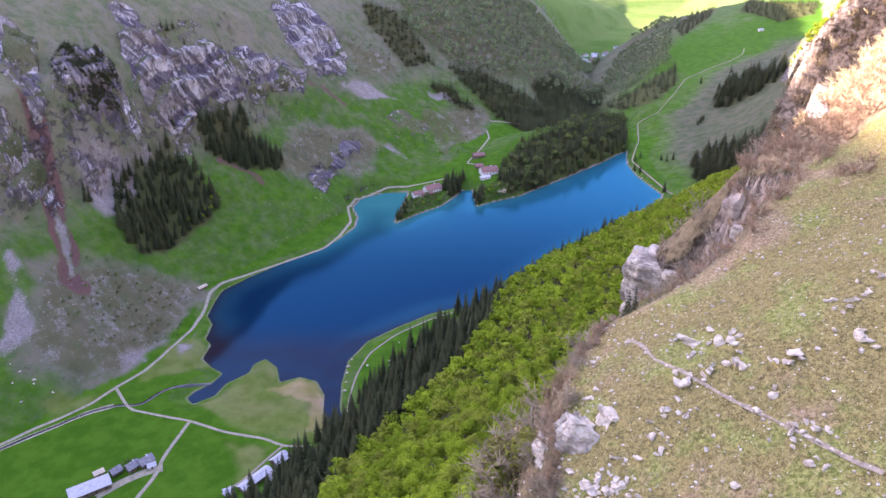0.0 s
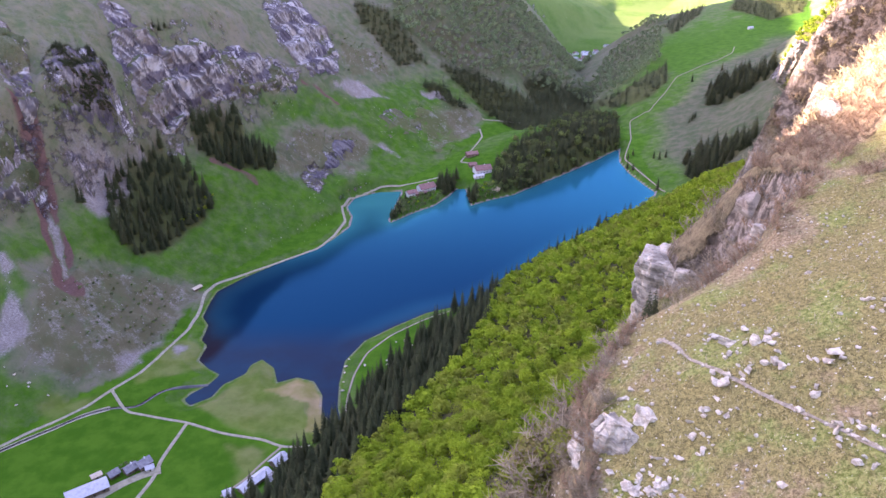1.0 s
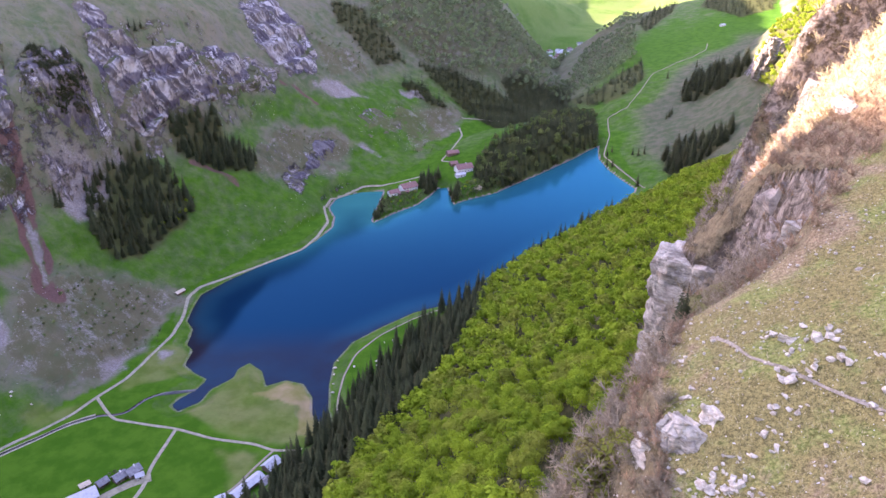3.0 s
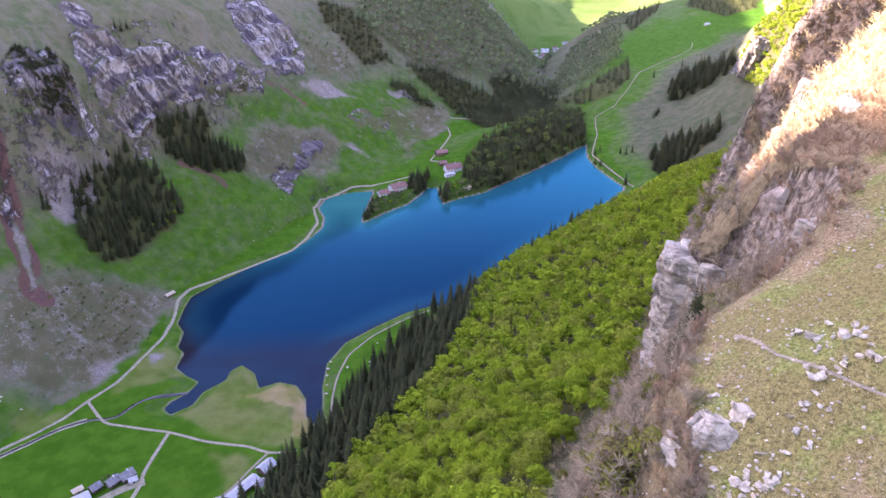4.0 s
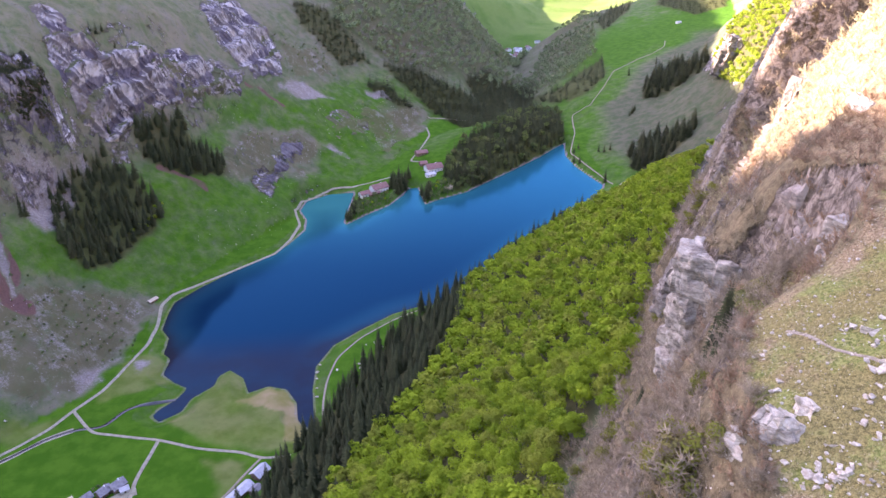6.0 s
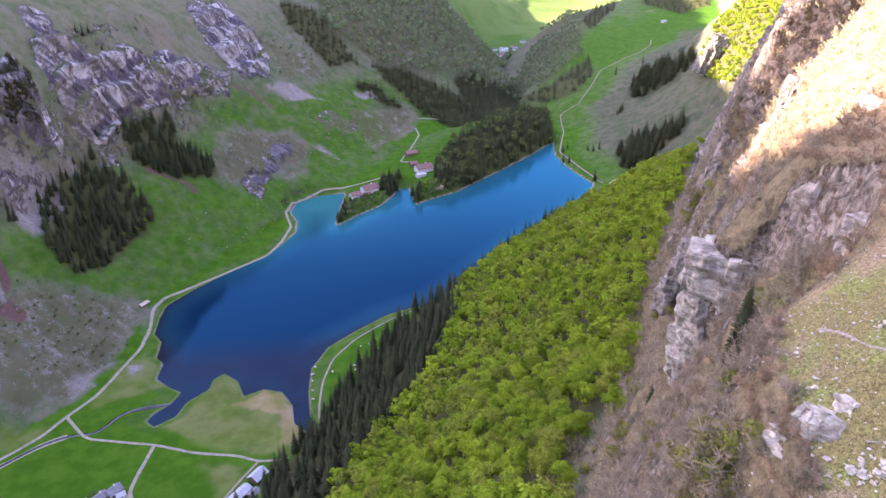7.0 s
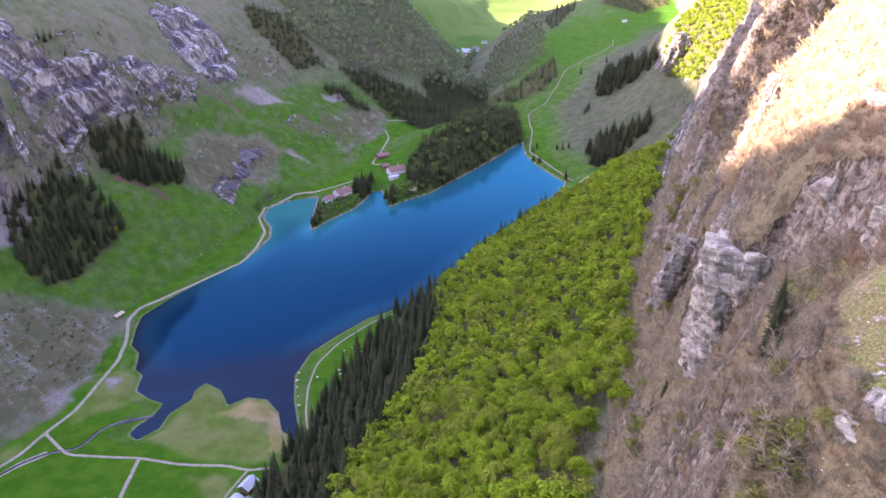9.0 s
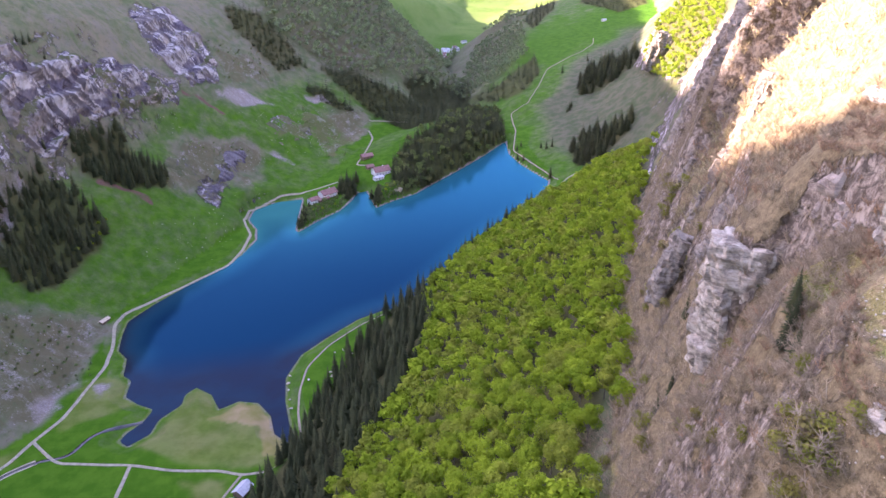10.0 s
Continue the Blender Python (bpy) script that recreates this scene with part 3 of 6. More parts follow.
# right-hand wall, sections along y: valley foot, cliff foot, middle of the cliff, edge, shelf, upper slope, ridge
RIGHT = [
    (-400, ((-720, 4), (-330, 190), (-240, 225), (-180, 250), (-90, 290), (60, 360), (500, 640))),
    (0, ((-360, 4), (-70, 185), (-25, 215), (-5, 240), (30, 258), (90, 292), (500, 620))),
    (50, ((-320, 4), (-32, 178), (2, 230), (10, 249.5), (32, 262.5), (80, 287), (500, 620))),
    (58, ((-312, 4), (-28, 176), (4, 232), (11.5, 252), (30, 263), (80, 288), (500, 620))),
    (66, ((-306, 4), (-22, 174), (4, 232), (14.5, 253.5), (32, 262.5), (80, 287), (500, 620))),
    (75, ((-298, 4), (-16, 172), (9, 230), (20, 254), (36, 262), (80, 283), (500, 620))),
    (87, ((-288, 4), (-8, 170), (19, 230), (36, 252), (41.5, 264.5), (80, 282), (500, 620))),
    (100, ((-278, 4), (0, 167), (32, 244), (49.5, 251), (52.5, 265.5), (85, 284), (500, 620))),
    (107, ((-271, 4), (4, 166), (34, 233), (50.3, 249.5), (53.2, 263), (85, 282), (500, 620))),
    (115, ((-265, 4), (8, 165), (35, 217), (50, 241), (54, 260.5), (85, 280), (500, 620))),
    (124, ((-257, 4), (14, 163), (37, 204), (48.5, 230), (55, 257.5), (85, 280), (500, 620))),
    (128, ((-253, 4), (16, 162), (41, 203), (44.6, 236.5), (56, 255.5), (85, 280), (500, 620))),
    (137, ((-247, 4), (22, 161), (41.5, 202), (45, 235), (59, 252), (88, 278), (500, 620))),
    (142, ((-242, 4), (24, 160), (47, 190), (61, 222), (74, 250), (95, 280), (500, 620))),
    (155, ((-232, 4), (31, 156), (50, 190), (66, 222), (82, 250), (110, 284), (500, 620))),
    (185, ((-207, 4), (48, 145), (68, 182), (86, 222), (100, 246), (135, 290), (520, 620))),
    (216, ((-180, 4), (64, 138), (88, 180), (107, 232), (120, 250), (150, 290), (540, 620))),
    (262, ((-142, 4), (92, 129), (108, 160), (122, 196), (146, 236), (190, 290), (575, 620))),
    (295, ((-116, 4), (106, 125), (118, 158), (134, 190), (166, 236), (216, 290), (590, 620))),
    (304, ((-106, 4), (110, 123), (124, 165), (141, 212), (157, 262), (208, 312), (600, 620))),
    (345, ((-76, 4), (136, 121), (152, 165), (168, 206), (196, 252), (255, 312), (630, 620))),
    (392, ((-54, 4), (164, 120), (178, 158), (198, 196), (232, 244), (290, 306), (660, 620))),
    (400, ((-48, 4), (168, 120), (187, 165), (199, 212), (223, 262), (280, 318), (668, 620))),
    (490, ((8, 2), (226, 110), (240, 145), (256, 180), (290, 230), (360, 300), (740, 600))),
    (640, ((140, 2), (312, 84), (332, 118), (350, 165), (390, 225), (470, 300), (840, 580))),
    (732, ((238, 1.5), (345, 48), (374, 82), (394, 128), (430, 195), (510, 290), (890, 570))),
    (770, ((262, 1.5), (332, 26), (395, 72), (420, 108), (460, 180), (540, 280), (900, 560))),
    (845, ((262, 2), (345, 28), (415, 72), (440, 104), (480, 170), (560, 270), (960, 540))),
    (980, ((275, 3), (340, 22), (410, 46), (470, 85), (495, 150), (600, 280), (1050, 520))),
    (1173, ((225, -22), (330, 36), (400, 51), (530, 78), (580, 110), (700, 230), (1150, 480))),
    (1464, ((290, -45), (465, 60), (636, 87), (760, 105), (800, 130), (950, 260), (1400, 480))),
    (1900, ((340, -85), (560, 54), (850, 118), (960, 135), (1020, 160), (1200, 260), (1700, 450))),
    (2500, ((700, -149), (860, -60), (1000, 30), (1120, 70), (1250, 110), (1500, 200), (2100, 330))),
    (3300, ((900, -118), (1100, -95), (1300, -40), (1600, 10), (1900, 50), (2300, 80), (3000, 120))),
]
# left-hand mountain, sections along the valley; offsets run away from the lake
ALONG, ACROSS = (0.5, 0.866), (-0.866, 0.5)
# the ridge at offset 1355 is unseen; its heights shape the right wall's shadow
LEFT = [
    (-600, ((430, 3), (520, 30), (580, 90), (620, 160), (700, 240), (1000, 520), (1355, 980), (2200, 500))),
    (150, ((405, 3), (480, 40), (545, 95), (575, 185), (640, 230), (950, 480), (1355, 852), (2200, 500))),
    (180, ((404, 3), (477, 40), (541, 95), (571, 185), (638, 229), (950, 478), (1355, 842), (2200, 500))),
    (203, ((404, 3), (474, 41), (536, 95), (566, 185), (636, 228), (950, 476), (1355, 838), (2200, 500))),
    (224, ((403.5, 3), (471.6, 41.3), (533.1, 95), (563.1, 185), (634.4, 227.2), (950, 474.4), (1355, 834), (2200, 500))),
    (236, ((402.6, 3), (467.9, 41.7), (528.6, 95), (558.6, 185), (631.9, 226), (950, 471.9), (1355, 797), (2200, 500))),
    (262, ((412.3, 3), (471.7, 39.7), (528.8, 92.5), (556.3, 182.1), (628.1, 223.1), (950, 466.2), (1355, 786), (2200, 496.2))),
    (300, ((428, 3), (481.8, 36.2), (534.6, 88.7), (558.4, 177.8), (625.2, 220.2), (950, 460.4), (1355, 765), (2200, 490.4))),
    (340, ((444.5, 3), (492.5, 32.6), (540.7, 84.8), (560.5, 173.2), (622.1, 217.1), (950, 454.3), (1355, 790), (2200, 484.3))),
    (368, ((456, 3), (500, 30), (545, 82), (562, 170), (620, 215), (950, 450), (1355, 818), (2200, 480))),
    (430, ((456.5, 3), (505.5, 34.4), (553.2, 83.1), (580.7, 163.4), (617.3, 208.4), (950, 450), (1355, 850), (2200, 480))),
    (481, ((457, 3), (510, 38), (560, 84), (596, 158), (615, 203), (950, 450), (1355, 850), (2200, 480))),
    (530, ((454.6, 3), (510, 37), (562.4, 81.1), (599.9, 154.1), (627.1, 204), (950, 445.1), (1355, 840), (2200, 465.4))),
    (582, ((452, 3), (510, 36), (565, 78), (604, 150), (640, 205), (950, 440), (1355, 735), (2200, 450))),
    (710, ((440, 4), (493, 24), (560, 80), (620, 135), (655, 175), (950, 410), (1355, 700), (2200, 450))),
    (870, ((415, 4), (460, 16), (560, 78), (640, 140), (690, 190), (950, 390), (1355, 672), (2200, 450))),
    (1080, ((360, 2), (430, 30), (540, 100), (640, 180), (720, 250), (950, 420), (1355, 650), (2200, 420))),
    (1300, ((400, -25), (480, 50), (560, 120), (640, 190), (740, 270), (950, 400), (1355, 640), (2200, 400))),
    (1900, ((610, -100), (700, -20), (790, 70), (860, 140), (950, 220), (1080, 320), (1355, 620), (2200, 360))),
    (2500, ((930, -148), (990, -80), (1040, 0), (1080, 60), (1130, 120), (1210, 220), (1355, 430), (2200, 300))),
    (3300, ((880, -130), (940, -110), (1000, -80), (1100, -50), (1200, -30), (1300, -10), (1500, 20), (2200, 40))),
]
FLOOR = [(-600, 6), (250, 4), (420, 2.2), (900, 2.2), (1000, 0), (1250, -26), (1900, -100), (2500, -150), (3000, -138), (3400, -105), (3800, -50), (5200, 60)]


def near_of(x, y):
    return np.hypot(x, y)


def cover(loops, x, y, soft, seed=71):
    """0 to 1: how far a place lies within any of the outlines, with a ragged edge."""
    best = np.full(np.shape(x), -1e9)
    for loop in loops:
        lx, ly = [p[0] for p in loop], [p[1] for p in loop]
        at = (x > min(lx) - 30) & (x < max(lx) + 30) & (y > min(ly) - 30) & (y < max(ly) + 30)
        if at.any():
            best[at] = np.maximum(best[at], inside_distance(x[at], y[at], loop))
    return ramp(best + 1.6 * soft * fbm(x, y, 3 * soft, 3, seed), -soft, soft)


def ground(x, y, fine=True):
    x, y = np.asarray(x, float), np.asarray(y, float)
    u, v = ALONG[0] * x + ALONG[1] * y, ACROSS[0] * x + ACROSS[1] * y
    wob = 6 * fbm(x, y, 90, 3, 5) * ramp(y, 260, 420)
    right = loft(y, x + wob, RIGHT)
    far_side = ramp(v - 440, 0, 40)
    cliffs = cover(ROCK, x, y, 9) * far_side if fine else 0.0
    left = loft(u, v + 14 * fbm(x, y, 110, 4, 9) * ramp(np.abs(v - 455), 0, 60) + cliffs * 11 * fbm(x, y, 30, 4, 13), LEFT)
    base = np.interp(y, [p[0] for p in FLOOR], [p[1] for p in FLOOR]) + 36 * fbm(x, y, 700, 3, 3) * ramp(y, 2500, 3200)
    z = np.maximum(base, np.maximum(right, left))
    # wooded knoll between the lake's head and the inns
    knoll = np.exp(-(((x - 150) * 0.70 - (y - 935) * 0.714) / 90.0) ** 2 - (((x - 150) * 0.714 + (y - 935) * 0.70) / 130.0) ** 2)
    z = z + 26 * knoll
    if fine:
        z = z + 6 * cover(ROCK[:1], x, y, 6) + 4 * cover(ROCK[1:3], x, y, 8) + 3 * cover(ROCK[5:6], x, y, 6)
        z = z - 6 * ramp(-polyline_distance(x, y, GULLY)[0], -11, -1) * far_side
    lake = inside_distance(x, y, LAKE)
    z = np.where(lake > -14, z + (np.minimum(z, -0.12 * lake) - z) * ramp(lake, -14, -2), z)
    z = np.where(lake > 0, -np.minimum(lake * 0.12, 9.0), z)
    if fine:
        steep = np.hypot(ground(x + 2, y, False) - ground(x - 2, y, False), ground(x, y + 2, False) - ground(x, y - 2, False)) / 4
        dry = ramp(-lake, 2, 30)
        rock = ramp(steep, 0.75, 1.5)
        near = np.hypot(x, y)
        crag_zone = cover(ROCK, x, y, 10) * ramp(near_of(x, y), 200, 320)
        z = z + crag_zone * 4.8 * np.sin(z * 0.36 + 5 * fbm(x, y, 60, 3, 61)) * dry
        crag = np.abs(fbm(x, y, 22, 4, 21)) * 9 - 2.2 + 3.0 * fbm(x, y, 6, 3, 33)
        z = z + dry * (rock * crag * np.clip((near - 60) / 340, 0.07, 1.3) + (0.35 + ramp(steep, 0.1, 0.6) * 2.0) * fbm(x, y, 14, 4, 41) * np.clip(near / 300, 0.3, 2))
        z = z + dry * ramp(steep, 0.15, 0.5) * 7 * fbm(x, y, 75, 3, 51) * np.clip((near - 150) / 300, 0, 1.5)
    return z


SHEET = {}


def surface(x, y):
    """Height of the built ground sheet, between its rings and spokes."""
    x, y = np.asarray(x, float), np.asarray(y, float)
    r, a = np.hypot(x + 25, y), np.degrees(np.arctan2(-(x + 25), y))
    rings, turn, z = SHEET["rings"], SHEET["turn"], SHEET["z"]
    i = np.clip(np.searchsorted(rings, r) - 1, 0, len(rings) - 2)
    j = np.clip(np.searchsorted(turn, a) - 1, 0, len(turn) - 2)
    f = np.clip((r - rings[i]) / (rings[i + 1] - rings[i]), 0, 1)
    g = np.clip((a - turn[j]) / (turn[j + 1] - turn[j]), 0, 1)
    return (z[i, j] * (1 - f) + z[i + 1, j] * f) * (1 - g) + (z[i, j + 1] * (1 - f) + z[i + 1, j + 1] * f) * g


def one_height(x, y):
    return float(surface(x, y))


def ground_sheet():
    turn = np.concatenate([np.linspace(-180, -48, 34)[:-1], np.linspace(-47, 39, 450), np.linspace(40, 180, 36)[1:-1]])
    rings = [12.0]
    while rings[-1] < 4900:
        rings.append(rings[-1] * (1.0085 if rings[-1] < 300 else 1.0072 if rings[-1] < 1050 else 1.011))
    r, a = np.meshgrid(np.array(rings), np.radians(turn), indexing="ij")
    x, y = -25 - r * np.sin(a), r * np.cos(a)
    z = ground(x, y)
    SHEET.update(rings=np.array(rings), turn=np.append(turn, turn[0] + 360), z=np.hstack([z, z[:, :1]]))
    nr, na = x.shape
    co = np.stack([x, y, z], -1).reshape(-1, 3)
    centre = len(co)
    co = np.vstack([co, [[-25, 0, float(z[0].mean())]]])
    i, j = np.meshgrid(np.arange(nr - 1), np.arange(na), indexing="ij")
    k = (j + 1) % na
    quads = np.stack([i * na + j, (i + 1) * na + j, (i + 1) * na + k, i * na + k], -1).reshape(-1, 4)[:, ::-1]
    fan = np.stack([np.full(na, centre), np.arange(na), (np.arange(na) + 1) % na], -1)[:, ::-1]
    return co, quads, fan

# ---- helpers for meshes ----
def mesh_from(name, co, faces, material, smooth=False):
    me = bpy.data.meshes.new(name)
    me.from_pydata([tuple(p) for p in co], [], [tuple(f) for f in faces])
    for m in material if isinstance(material, (list, tuple)) else (material,):
        me.materials.append(m)
    if smooth:
        me.polygons.foreach_set("use_smooth", [True] * len(me.polygons))
    me.update()
    return me


def big_mesh(name, co, polys, material, smooth=False):
    """A mesh from arrays: polys is a list of index arrays of shape (n, 3) or (n, 4)."""
    me = bpy.data.meshes.new(name)
    me.vertices.add(len(co))
    me.vertices.foreach_set("co", np.asarray(co, np.float32).ravel())
    sizes = np.concatenate([np.full(len(p), p.shape[1]) for p in polys])
    me.loops.add(int(sizes.sum()))
    me.loops.foreach_set("vertex_index", np.concatenate([p.ravel() for p in polys]).astype(np.int32))
    me.polygons.add(len(sizes))
    me.polygons.foreach_set("loop_start", (np.cumsum(sizes) - sizes).astype(np.int32))
    if smooth:
        me.polygons.foreach_set("use_smooth", np.ones(len(sizes), bool))
    me.materials.append(material)
    me.update(calc_edges=True)
    return me


def part(name, me, parent, label=""):
    ob = new(name, me)
    ob.parent = parent
    return tagged(ob, label) if label else ob


def from_bm(name, bm, material):
    me = bpy.data.meshes.new(name)
    bm.to_mesh(me)
    bm.free()
    for m in material if isinstance(material, (list, tuple)) else (material,):
        me.materials.append(m)
    return me


def colour_layer(me, name, columns):
    layer = me.attributes.new(name, "FLOAT_COLOR", "POINT")
    layer.data.foreach_set("color", np.stack(columns, -1).astype(np.float32).ravel())


# ---- the ground ----
co, quads, fan = ground_sheet()
gx, gy, gz = co.T
ground_mesh = big_mesh("ground", co, [quads, fan], GROUND, True)
_lake = inside_distance(gx, gy, LAKE)
_steep = np.hypot(ground(gx + 1.5, gy, False) - ground(gx - 1.5, gy, False), ground(gx, gy + 1.5, False) - ground(gx, gy - 1.5, False)) / 3
_far = np.hypot(gx, gy)
_u, _v = ALONG[0] * gx + ALONG[1] * gy, ACROSS[0] * gx + ACROSS[1] * gy
_edge = np.interp(gy, [r[0] for r in RIGHT], [r[1][1][0] for r in RIGHT])
_bluff = ramp(gx - _edge, -4, 6) * ramp(-gy, -560, -420)
_left = ramp(_v - 420, 0, 60) * ramp(-_u, -1300, -1000)
_rock = cover(ROCK, gx, gy, 11)
_rock = np.maximum(_rock, 0.42 * _left * ramp(_steep, 1.1, 1.9))
_rock = np.maximum(_rock, _bluff * ramp(_steep + 1.6 * fbm(gx, gy, 16, 3, 81), 1.9, 3.4) * 0.72)
_rock = np.maximum(_rock, 0.6 * ramp(_steep, 1.1, 1.8) * (1 - _left) * (1 - _bluff) * ramp(_far, 300, 400))
_rock = np.maximum(_rock, 0.66 * ramp(gx - _edge, 4, 14) * (cover([[(112, 278), (175, 282), (215, 296), (180, 308), (120, 306)], [(170, 380), (250, 384), (290, 398), (220, 406), (176, 402)]], gx, gy, 4)))
_scree = 0.85 * cover(SCREE, gx, gy, 8)
_scree = np.maximum(_scree, (0.45 + 0.5 * ramp(gy, 640, 700)) * ramp(_lake, -3.5, -1.0) * (1 - ramp(_lake, 0, 2)))
_gully, _along = polyline_distance(gx, gy, GULLY)
_red = ramp(-_gully - 9 * fbm(gx, gy, 20, 4, 15), -12, -4) * ramp(_far, 300, 400)
for _line in (SCAR1, SCAR2):
    _red = np.maximum(_red, 0.8 * ramp(-polyline_distance(gx, gy, _line)[0], -5, -1.5))
_core, _ = polyline_distance(gx, gy, GULLYCORE)
_scree = np.maximum(_scree, 0.7 * ramp(-_core - 4 * fbm(gx, gy, 9, 3, 16), -4.5, -1))
_red = _red * (1 - _scree)
_red = np.maximum(_red, 0.8 * _bluff * ramp(_steep, 0.8, 1.2))
_red = np.maximum(_red, 0.5 * cover(GULLY_SLOPE + LOWER_WALL + EDGE_BAND + UPPER_WALL, gx, gy, 3))
_rubble = np.maximum(cover(RUBBLE, gx, gy, 12), 0.45 * _left * ramp(_far, 300, 450) * ramp(-_u, -560, -380))
_height = gz
_lush = np.maximum(ramp(-_steep, -0.3, -0.12), 0.62 * ramp(-_height, -135, -60) * (1 - _bluff)) * (1 - _bluff) * (1 - cover(RUBBLE, gx, gy, 12))
_lush = np.maximum(_lush, 0.55 * (_far > 1000) * ramp(-_steep, -0.6, -0.3))
_lush = _lush * (1 - 0.5 * ramp(_far, 1000, 1200) * ramp(_v - 300, 0, 120) * ramp(-gy, -2400, -2200))
_alp = 0.8 * ramp(gx - np.interp(gy, [p[1] for p in ALPPATH], [p[0] for p in ALPPATH]), 18, 75) * ramp(gy, 700, 760) * ramp(-gy, -1500, -1250) * (1 - _bluff)
_lush = np.maximum(_lush, 0.62 * cover(PASTURE, gx, gy, 14)) * (1 - 0.5 * _alp)
_dry = np.maximum(_bluff, 0.32 * ramp(_height, 80, 200) * _left)
_tan = np.maximum(0.34 * ramp(_lake, -4.0, -1.0) * ramp(_far, 300, 350), np.maximum(cover(TAN, gx, gy, 4), 0.42 * cover(OLIVE, gx, gy, 5)))
WOOD_LOW = [(60, -270), (297, -92), (325, -85), (341, -75), (381, -57), (449, -25), (510, 17), (527, 33), (553, 63), (598, 99), (649, 147), (682, 184), (735, 238)]
wood_low = lambda y: np.interp(y, [p[0] for p in WOOD_LOW], [p[1] for p in WOOD_LOW])
_floor = np.zeros(len(gx))
_floor = np.maximum(_floor, ramp(gx - wood_low(gy), 0, 6) * ramp(_edge - gx, 0, 8) * ramp(-gy, -735, -700))
_floor = np.maximum(_floor, 0.85 * cover(FIR1 + FIR2 + FIRHEAD + FIRVALLEY + FIRUP + FIRSPUR + FIRALP + FARFIR, gx, gy, 4))
_floor = np.maximum(_floor, 0.4 * cover(FARLEFT + FARSPUR, gx, gy, 15))
_floor = np.maximum(_floor, 0.95 * cover(SHOULDER, gx, gy, 14))
_tan = _tan * (1 - _floor)
_rock = _rock * (1 - 0.9 * _floor)
colour_layer(ground_mesh, "cover_stone", [_rock, _scree, _red, _rubble])
colour_layer(ground_mesh, "cover_plants", [_lush, _dry, _tan, _floor])
# first channel: painted overhang shade plus the dark rock of the buttress
colour_layer(ground_mesh, "cover_more", [np.maximum(cover(SHADE_BEDS, gx, gy, 3), 0.72 * cover(ROCK[:1], gx, gy, 4) * ramp(fbm(gx, gy, 8, 3, 131), -0.3, 0.1)), _alp, cover(EDGE_BAND, gx, gy, 5), _alp])
tagged(new("ground", ground_mesh), "alpine valley ground of meadow, scree and limestone cliffs", "ground", kind="structure")

# ---- the lake ----
_wx, _wy = np.meshgrid(np.arange(-206, 276, 3.0), np.arange(356, 972, 3.0), indexing="ij")
_d = inside_distance(_wx, _wy, LAKE)
_ni, _nj = _wx.shape
_i, _j = np.meshgrid(np.arange(_ni - 1), np.arange(_nj - 1), indexing="ij")
_q = np.stack([_i * _nj + _j, (_i + 1) * _nj + _j, (_i + 1) * _nj + _j + 1, _i * _nj + _j + 1], -1).reshape(-1, 4)
_q = _q[(_d.ravel()[_q] > -9).any(1)]
_wet = np.zeros(_wx.size, bool)
_wet[_q.ravel()] = True
_index = np.cumsum(_wet) - 1
water_mesh = big_mesh("lake_water", np.stack([_wx.ravel(), _wy.ravel(), np.zeros(_wx.size)], -1)[_wet], [_index[_q]], WATER, True)
_teal = np.exp(-np.hypot(_wx + 75, _wy - 765) / 55.0) * 1.3 + 0.5 * np.exp(-np.maximum(_d, 0) / 7.0) * ramp(_wy, 560, 680)
_brown = np.clip(ramp(-_wy, -500, -440) + 0.9 * np.exp(-np.maximum(_d, 0) / 9.0) * ramp(-_wy, -640, -540), 0, 1)
_deep = (0.55 + 0.45 * ramp(_d, 0, 30)) * ramp(-(0.5 * _wx + 0.866 * _wy), -880, -480)
colour_layer(water_mesh, "bed", [a.ravel()[_wet] for a in (np.clip(_teal, 0, 1), _brown, _deep, _deep)])
tagged(new("lake_water", water_mesh), "calm deep blue mountain lake turning teal in the shallows", "lake", kind="structure")


# ---- roads, paths and the brook: ribbons laid on the ground ----
def smooth_line(points, step):
    p = np.array(points, float)
    seg = np.concatenate([[0], np.cumsum(np.hypot(*np.diff(p, axis=0).T))])
    s = np.arange(0, seg[-1], step)
    x, y = np.interp(s, seg, p[:, 0]), np.interp(s, seg, p[:, 1])
    k = max(3, int((18 if step >= 2 else 9) / step) | 1)
    pad = k // 2
    ker = np.hanning(k + 2)[1:-1]
    ker /= ker.sum()
    ease = lambda a: np.convolve(np.concatenate([2 * a[0] - a[pad:0:-1], a, 2 * a[-1] - a[-2:-pad - 2:-1]]), ker, "valid")
    return ease(x), ease(y)


